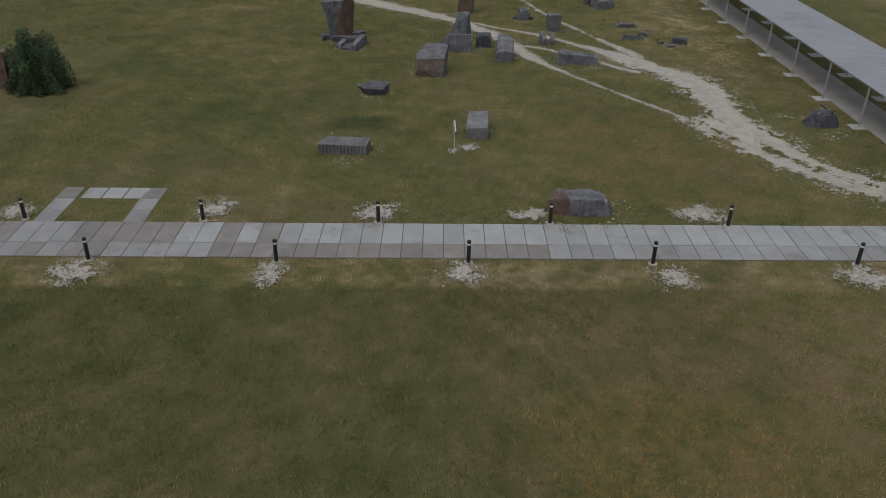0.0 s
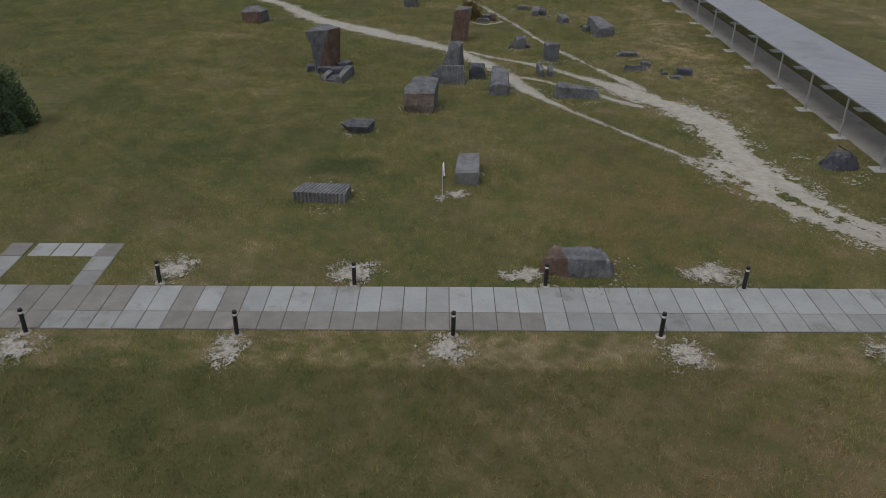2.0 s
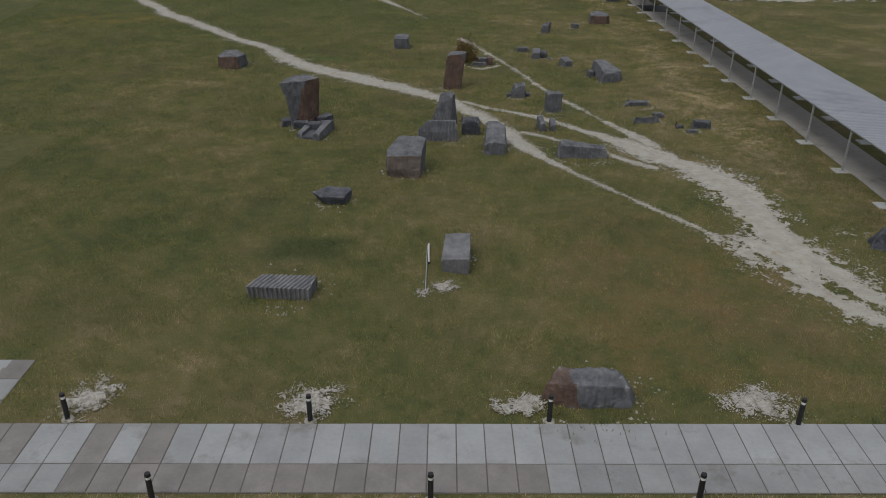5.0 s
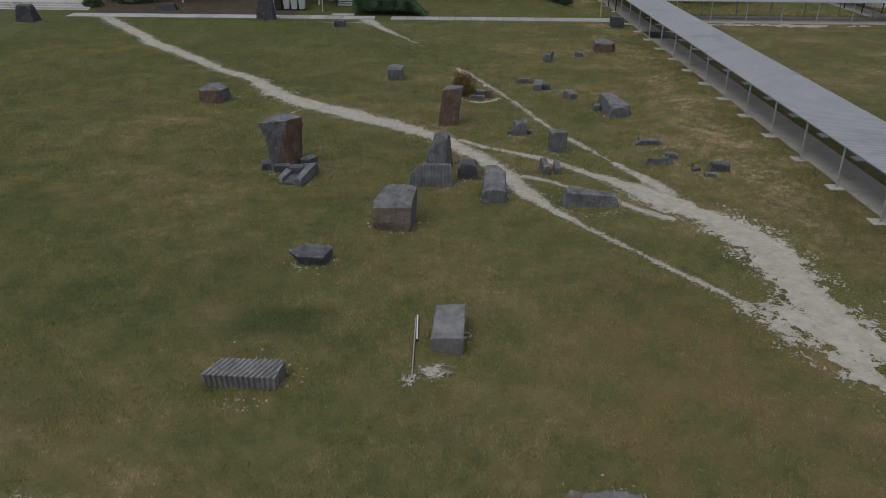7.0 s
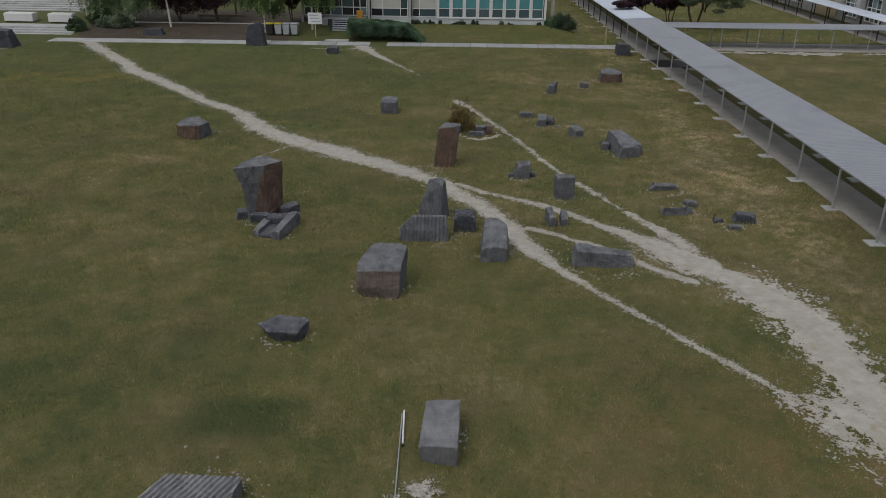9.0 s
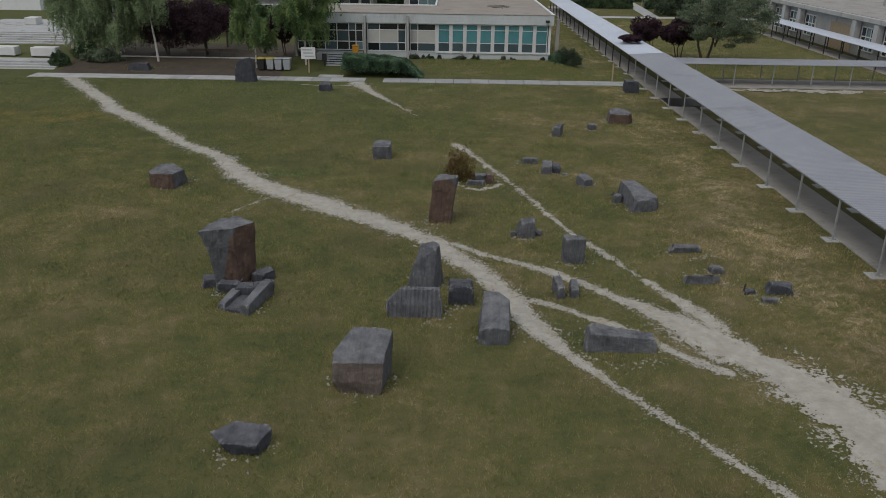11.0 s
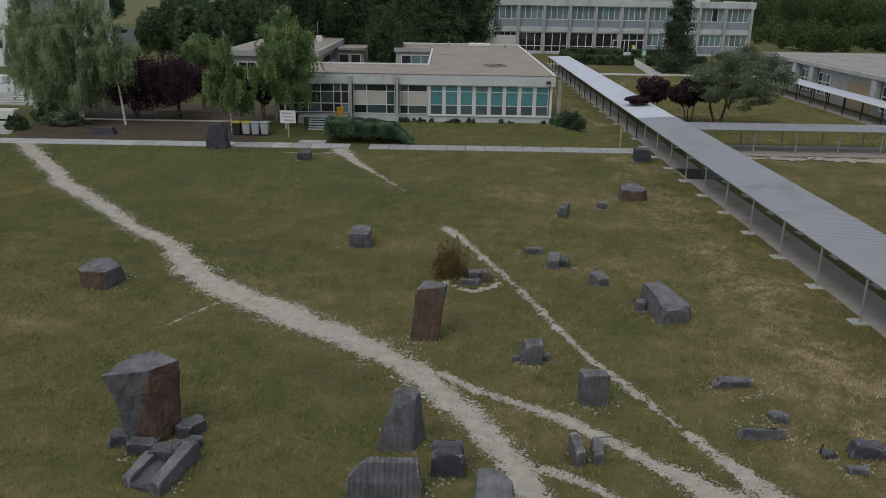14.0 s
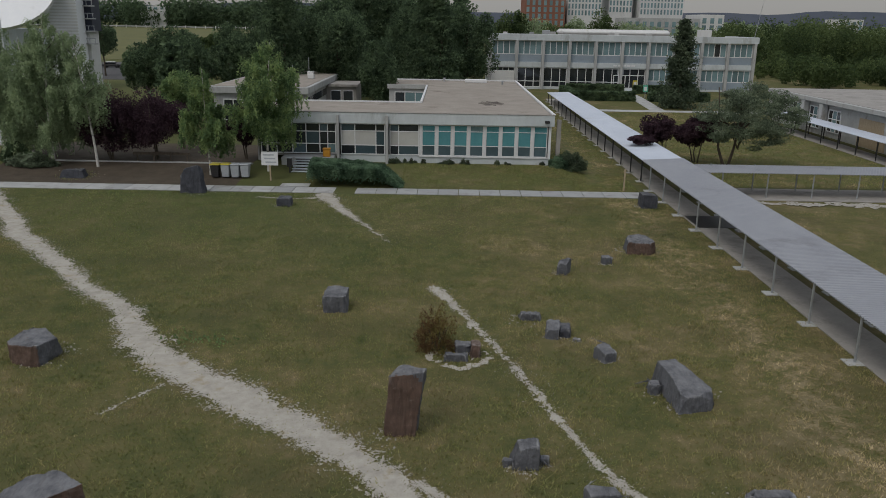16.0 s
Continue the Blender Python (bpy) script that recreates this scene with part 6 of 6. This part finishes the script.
for k in range(26):
    x = -33 + 38 * (k % 13) / 12 + rw.uniform(-1.2, 1.2)
    y = (140 if k < 13 else 165) + rw.uniform(-8, 8) - (12 if k < 13 and x < -12 else 0)
    h = rw.uniform(14, 19.5) if k < 13 else rw.uniform(17, 22)
    if x < -23.5:
        h = rw.uniform(10, 12.2)
    if k % 3 == 0 or x < -23.5:
        broadleaf("dark_tree", "tall dark tree in the belt behind the buildings", x, y, h, rw.uniform(4, 5.5), 1.5, LEAF_DARK, 16000 if k < 13 else 4000, 0.22 if k < 13 else 0.38, BARK, 0.3, 100 + k, 0, 40, group="tree belt behind the buildings")
    else:
        conifer("dark_conifer", "tall dark conifer in the belt behind the buildings", x, y, h, rw.uniform(3.6, 4.8), LEAF_DARK, 16000 if k < 13 else 4000, 0.22 if k < 13 else 0.38, 0.6, 100 + k, group="tree belt behind the buildings")
for k in range(14):
    x = -48 + 3.4 * k * 0.7 + rw.uniform(-1, 1) if k < 7 else 12 + 7 * (k - 7) + rw.uniform(-2, 2)
    y = 190 + rw.uniform(-12, 12) if k < 7 else 255 + rw.uniform(-10, 10)
    broadleaf("green_tree", "tall green tree in the belt behind the buildings", x, y, rw.uniform(13, 18) if k > 6 else rw.uniform(7.5, 10), rw.uniform(5, 6.5) if k > 6 else 4, 1.5, LEAF_GREEN if k % 2 else LEAF_WOODS, 5000, 0.36, BARK, 0.3, 140 + k, 0, 24, group="tree belt behind the buildings")

for x, y, h in ((-40.6, 126, 9.2), (-38.0, 128, 12.0), (-35.4, 126, 11.6)):
    broadleaf("dark_tree", "tall dark tree in the belt behind the buildings", x, y, h, 3.6, 1.2, LEAF_DARK, 12000, 0.22, BARK, 0.25, int(-x * 10), 0, 34, group="tree belt behind the buildings")


def woods(name, label, x0, x1, y0, y1, n, hlo, hhi, material, seed, size=0.9, per=420):
    """A far wood of many crowns as one mass of leaf sprays."""
    rng = np.random.RandomState(seed)
    out = []
    for _ in range(n):
        x, y, h = rng.uniform(x0, x1), rng.uniform(y0, y1), rng.uniform(hlo, hhi)
        d = rng.normal(size=(per, 3))
        d /= np.linalg.norm(d, axis=1)[:, None]
        d *= rng.uniform(0.5, 1.05, (per, 1)) * np.array([0.36 * h, 0.36 * h, 0.52 * h])
        d[:, 2] = np.maximum(d[:, 2], -0.5 * h)
        out.append(d + np.array([x, y, gzf(x, y) + 0.5 * h]))
    ob = leaves(name, np.concatenate(out), size, material, None, rng)
    tagged(ob, label, "woodland", kind="stuff")


woods("far_woods", "dense green woodland beyond the side building", 84, 126, 222, 285, 60, 8.5, 15.5, LEAF_WOODS, 31, 0.4, 1000)
woods("far_woods", "lower green woodland beyond the side building", 120, 230, 226, 320, 80, 5.5, 12, LEAF_WOODS, 37, 0.42, 680)
woods("far_scrub", "low green scrub beyond the offices", 76, 190, 176, 226, 250, 3, 6.5, LEAF_WOODS, 32, 0.38, 300)
woods("far_woods", "green woodland beyond the offices", 20, 200, 340, 390, 80, 9, 13, LEAF_GREEN, 33, 0.7, 360)
woods("far_woods", "dark woodland beyond the sports field", -800, -60, 1030, 1100, 150, 26, 40, LEAF_DARK, 34, 2.8, 180)
woods("far_woods", "dark woodland on the plain", 180, 900, 480, 900, 200, 9, 15, LEAF_GREEN, 35, 2.2, 200)

def juniper_bank(x0, x1, y0, y1):
    """A broad juniper bank, shoulder-high at the steps and sinking to the pavement at its other end."""
    rng = np.random.RandomState(51)
    t = thing("juniper_hedge", (x0 + x1) / 2, y0, gzf(x0, y0), "broad green juniper hedge sinking from the steps to the pavement", "hedge")
    n = 42000
    u, w, q = rng.uniform(0, 1, n), rng.uniform(0, 1, n), rng.uniform(0, 1, n) ** 0.22
    top = (2.0 - 0.5 * u) * (1 - step(0.72, 1.0, u) * 0.75) * (0.95 + 0.07 * lattice(u * 14, w * 6, 1.0, 81))
    edge = np.minimum(np.minimum(u * 60, (1 - u) * 9), np.minimum(w * 50, (1 - w) * 8))
    top = top * np.clip(edge, 0.25, 1) ** 0.4
    x = x0 - (x0 + x1) / 2 + (x1 - x0) * u + 0.09 * rng.normal(size=n)
    y = (y1 - y0) * w * (1 - 0.25 * u) + 0.07 * rng.normal(size=n)
    leaves("foliage", np.stack([x, y, np.maximum(0.02, top * q)], 1), 0.085, LEAF_JUNIPER, t, rng, 0.0, 2.4)
    bm = bmesh.new()
    for k in range(12):
        rod(bm, (-3 + 0.5 * k, 1.6, -0.1), (-3.2 + 0.52 * k, 1.9, 0.8), 0.04, 0.02, 5)
    part("stems", bm, BARK, t)


def weeds(x, y, lx, ly, rz, n, seed):
    """A straggling patch of low broad-leaved weeds."""
    rng = np.random.RandomState(seed)
    px, py = rng.normal(0, 0.5, n) * lx, rng.normal(0, 0.5, n) * ly
    c, q = math.cos(radians(rz)), math.sin(radians(rz))
    wx, wy = x + c * px - q * py, y + q * px + c * py
    ob = leaves("weeds", np.stack([wx, wy, gnd(wx, wy) + rng.uniform(0.03, 0.12, n)], 1), 0.09, LEAF_LIME, None, rng, 0.0, 1.5)
    tagged(ob, "straggling patch of low green weeds beside a chalk path", "weeds", kind="stuff")


weeds(-8.7, 43.2, 1.7, 0.8, -20, 90, 93)
weeds(-7.6, 43.0, 1.3, 0.6, -30, 45, 94)
post_bin = thing("litter_post", -11.1, 77.6, gzf(-11.1, 77.6), "short dark grey litter bin on a post beside the steps", "litter bin")
boxpart("post", (-0.05, 0.05, -0.05, 0.05, -0.1, 0.55), DARK_STEEL, post_bin)
boxpart("body", (-0.2, 0.2, -0.17, 0.17, 0.5, 1.25), DARK_STEEL, post_bin, bevel=0.03)
boxpart("lid", (-0.22, 0.22, -0.19, 0.19, 1.25, 1.32), BIN_GREY, post_bin, bevel=0.01)
juniper_bank(-8.95, -1.5, 73.75, 78.2)
shrub("round_bush", "rounded dark green bush at the corner of the building", 13.0, 81.4, 1.6, 1.2, 1.45, LEAF_SPRUCE, 9000, 0.09, 53)
shrub("round_bush", "rounded dark green bush at the corner of the building", 12.0, 80.9, 0.9, 0.8, 0.9, LEAF_JUNIPER, 4000, 0.09, 54)
shrub("dark_bush", "dense dark green bush beside an upright stone", -21.6, 17.4, 1.45, 1.3, 2.9, LEAF_DARK, 16000, 0.075, 55)
shrub("brown_bush", "thin brown bush inside a ring of chalk", 1.75, 42.2, 0.8, 0.75, 1.6, LEAF_BUSH, 4200, 0.05, 56, rough=0.2)
shrub("grey_bush", "low grey-green shrub beside the terrace steps", -33.2, 78.3, 2.2, 0.9, 1.0, LEAF_CEDAR, 3000, 0.16, 57)
shrub("green_bush", "low green shrub beside the terrace steps", -35.0, 79.4, 1.4, 0.9, 1.5, LEAF_DARK, 3000, 0.16, 58)
shrub("green_bush", "low green shrub beside the terrace steps", -36.6, 76.8, 1.0, 0.7, 1.2, LEAF_DARK, 2200, 0.15, 59)
def clipped_hedge(x0, x1, y0, y1, h, seed):
    """A box-clipped hedge: leaves thick on its faces."""
    rng = np.random.RandomState(seed)
    t = thing("clipped_hedge", (x0 + x1) / 2, (y0 + y1) / 2, gzf(x0, y0), "clipped dark green hedge in front of the offices", "hedge", "hedges before the offices")
    n = int(900 * ((x1 - x0) * (y1 - y0) + 2 * h * (x1 - x0)) / 10)
    q = rng.uniform(-1, 1, (n, 3))
    k = rng.randint(0, 3, n)
    q[np.arange(n), k] = np.sign(q[np.arange(n), k]) * rng.uniform(0.85, 1.04, n)
    pts = np.stack([q[:, 0] * (x1 - x0) / 2, q[:, 1] * (y1 - y0) / 2, (q[:, 2] + 1) * h / 2], 1)
    leaves("foliage", pts, 0.26, LEAF_DARK, t, rng)
    boxpart("core", (-(x1 - x0) / 2 * 0.9, (x1 - x0) / 2 * 0.9, -(y1 - y0) / 2 * 0.85, (y1 - y0) / 2 * 0.85, 0, h * 0.88), LEAF_DARK, t)


for i, dims in enumerate(((24.0, 34.0, 158.0, 160.0, 1.5), (24.0, 33.5, 146.5, 148.3, 1.5), (22.6, 24.0, 146.5, 160.0, 1.5), (36.2, 46.0, 146.5, 148.3, 1.5), (36.2, 46.0, 158.0, 160.0, 1.4))):
    clipped_hedge(*dims, 60 + i)
strip("path_entrance", "pale path between hedges to the office door", 33.7, 36.0, 136.4, 162.0, 0.03, CONCRETE, 2, 8)
rb = random.Random(12)
for k in range(26):
    x = rb.uniform(-3.0, 10.8)
    shrub("wall_plant", "small plant at the foot of the wall", x, 81.0 + rb.uniform(-0.25, 0.1), rb.uniform(0.12, 0.40), 0.15, rb.uniform(0.15, 0.5), LEAF_SPRUCE, 300, 0.06, 70 + k, "plant", group="plants along the wall")
strip("path_offices", "pale path in front of the offices", 22.1, 60, 134.3, 136.4, 0.03, CONCRETE, 8, 2)
# soil as far as the kerb; behind it the same colour darkens the ground
strip("soil_bed", "bare brown soil, carried back as dark ground under the trees", -36.0, -14.8, 74.0, 90.0, 0.012, surf("bare_soil", (0.045, 0.035, 0.025), (0.085, 0.068, 0.048), 1.2, 0.95, 0.4), 12, 8, "soil")
kerb = thing("trim_kerb", 0, 0, 0, "low pale concrete kerb behind the trees", "kerb", kind="structure")
boxpart("edging", (-36, -14.7, 79.6, 79.85, 0.7, 1.06), CONCRETE, kerb)
bench = thing("wooden_rail", 0, 0, 0, "long dark wooden rail on short posts under the plum trees", "rail")
boxpart("rail", (-25.2, -20.2, 79.98, 80.10, 1.58, 1.82), BARK, bench, bevel=0.01)
for k in range(4):
    boxpart("post", (-24.9 + 1.45 * k, -24.78 + 1.45 * k, 79.99, 80.09, 0.9, 1.58), BARK, bench)

# ---- hills on the horizon ----
def hills():
    v, f = [], []
    for i in range(121):
        a = radians(-70 + 140 * i / 120)
        d = 3300
        h = 60 + 34 * noise.noise(Vector((i * 0.09, 2.2, 0))) + 14 * noise.noise(Vector((i * 0.35, 7.2, 0)))
        v += [(d * math.sin(a), d * math.cos(a), -20), (d * 1.02 * math.sin(a), d * 1.02 * math.cos(a), max(15, h))]
    f = [(2 * i, 2 * i + 2, 2 * i + 3, 2 * i + 1) for i in range(120)]
    tagged(rawmesh("backdrop", v, f, HILL), "low hazy blue hills on the horizon", "hills", kind="structure")


hills()


# ---- grass ----
def grass(name, n, x0, x1, y0, y1, h, w, seed):
    rng = np.random.RandomState(seed)
    x, y = rng.uniform(x0, x1, n), rng.uniform(y0, y1, n)
    keep = (chalk_value(x, y) < 0.1 + 1.3 * rng.uniform(0, 1, n) ** 4) & ~((y > 0.2) & (y < 2.72)) & ~((x > -15.45) & (x < -11.5) & (y > 2.7) & (y < 5.6) & ((x < -14.6) | (x > -12.35) | (y > 4.6)))
    keep &= ~((x > 18.7) & (x < 20.8))
    keep &= lattice(x, y, 1.6, 62) > -0.9
    x, y = x[keep], y[keep]
    n = len(x)
    z = gnd(x, y)
    a = rng.uniform(0, 2 * np.pi, n)
    hh = h * rng.uniform(0.5, 1.5, n) * (1 + 0.5 * lattice(x, y, 1.1, 63))
    ww = w * rng.uniform(0.7, 1.3, n)
    lx, ly = rng.normal(0, 0.5, n) * hh, rng.normal(0, 0.5, n) * hh
    p0 = np.stack([x - ww * np.cos(a), y - ww * np.sin(a), z - 0.01], 1)
    p1 = np.stack([x + ww * np.cos(a), y + ww * np.sin(a), z - 0.01], 1)
    p2 = np.stack([x + lx, y + ly, z + 0.75 * hh], 1)
    v = np.stack([p0, p1, p2], 1).reshape(-1, 3)
    me = bpy.data.meshes.new(name)
    me.vertices.add(3 * n)
    me.vertices.foreach_set("co", v.ravel())
    me.loops.add(3 * n)
    me.loops.foreach_set("vertex_index", np.arange(3 * n, dtype=np.int32))
    me.polygons.add(n)
    me.polygons.foreach_set("loop_start", np.arange(0, 3 * n, 3, dtype=np.int32))
    me.update(calc_edges=True)
    me.materials.append(BLADE)
    tagged(new(name, me), "short mown grass, green with dry straw blades", "grass", kind="stuff")


grass("grass", 400000, -20, 19, -14, 26, 0.075, 0.013, 71)
grass("grass", 230000, -38, 19, 26, 60, 0.09, 0.024, 72)
grass("grass", 50000, -38, 19, 60, 71.4, 0.09, 0.03, 73)
grass("grass", 60000, 21.9, 46, 6, 68, 0.08, 0.026, 74)
grass("grass", 24000, -1.6, 17.6, 74.0, 81.0, 0.09, 0.03, 76)
grass("grass", 50000, 22.2, 45, 77, 134, 0.12, 0.045, 77)
grass("grass", 14000, 11.8, 18.4, 81.0, 134, 0.12, 0.045, 78)


def clumps(name, count, x0, x1, y0, y1, h, spread, blades, seed):
    """Clumps of longer grass with stalks that lean together."""
    rng = np.random.RandomState(seed)
    cx, cy = rng.uniform(x0, x1, count), rng.uniform(y0, y1, count)
    keep = (trail_depth(cx, cy) < -0.3) & ~((cy > -0.1) & (cy < 2.8)) & (lattice(cx, cy, 0.5, 65) > -0.5)
    cx, cy = np.repeat(cx[keep], blades), np.repeat(cy[keep], blades)
    n = len(cx)
    lean = np.repeat(rng.normal(0, 0.5, (int(n / blades), 2)), blades, 0)
    x, y = cx + rng.normal(0, spread, n), cy + rng.normal(0, spread, n)
    z, t = gnd(x, y), rng.uniform(0, np.pi, n)
    hh, w = h * rng.uniform(0.5, 1.4, n), 0.010 * rng.uniform(0.7, 1.5, n)
    tip = np.stack([x + hh * (lean[:, 0] + rng.normal(0, 0.25, n)), y + hh * (lean[:, 1] + rng.normal(0, 0.25, n)), z + 0.85 * hh], 1)
    v = np.stack([np.stack([x - w * np.cos(t), y - w * np.sin(t), z - 0.01], 1), np.stack([x + w * np.cos(t), y + w * np.sin(t), z - 0.01], 1), tip], 1).reshape(-1, 3)
    ob = rawmesh(name, v, np.arange(3 * n).reshape(-1, 3), BLADE)
    tagged(ob, "scattered clumps of longer grass and dry stalks", "grass", kind="stuff")


clumps("grass_clumps", 9000, -18, 16, -15, -1.2, 0.10, 0.08, 8, 81)
clumps("grass_clumps", 6000, -20, 18, 2.9, 34, 0.085, 0.09, 7, 82)


def tufts():
    """Longer dark grass left unmown about the feet of the stones."""
    rng = np.random.RandomState(75)
    v = []
    for x, y, s, k in DEBRIS:
        n = int(260 * s)
        a, d = rng.uniform(0, 2 * np.pi, n), s * (0.62 + np.abs(rng.normal(0, 0.22, n)))
        px, py = x + d * np.cos(a), y + d * np.sin(a) * 0.85
        z, hh, w, t = gnd(px, py), rng.uniform(0.07, 0.20, n), 0.013, rng.uniform(0, np.pi, n)
        v.append(np.stack([np.stack([px - w * np.cos(t), py - w * np.sin(t), z - 0.01], 1), np.stack([px + w * np.cos(t), py + w * np.sin(t), z - 0.01], 1),
                           np.stack([px + rng.normal(0, 0.05, n), py + rng.normal(0, 0.05, n), z + hh], 1)], 1))
    v = np.concatenate(v).reshape(-1, 3)
    ob = rawmesh("grass_tufts", v, np.arange(len(v)).reshape(-1, 3), BLADE)
    tagged(ob, "longer unmown grass about the feet of the stones", "grass", kind="stuff")


tufts()


def small_sign(x, y, face, edge, label):
    s = thing("path_sign", x, y, gzf(x, y), label, "sign")
    boxpart("post", (-0.05, 0.05, -0.05, 0.05, -0.1, 1.9), STEEL, s)
    boxpart("panel", (-0.42, 0.42, -0.09, -0.05, 1.0, 2.2), face, s, bevel=0.01)
    boxpart("print", (-0.25, 0.25, -0.10, -0.092, 1.25, 1.9), edge, s, "block of unreadable print")


small_sign(36.4, 151.5, surf("green_sign_paint", (0.10, 0.40, 0.28), (0.14, 0.48, 0.34), 3, 0.5, 0.05), WHITE_FRAME, "green and white sign on a post beside the entrance path")
small_sign(36.7, 161.0, YELLOW, WHITE_FRAME, "yellow sign on a post beside the office steps")
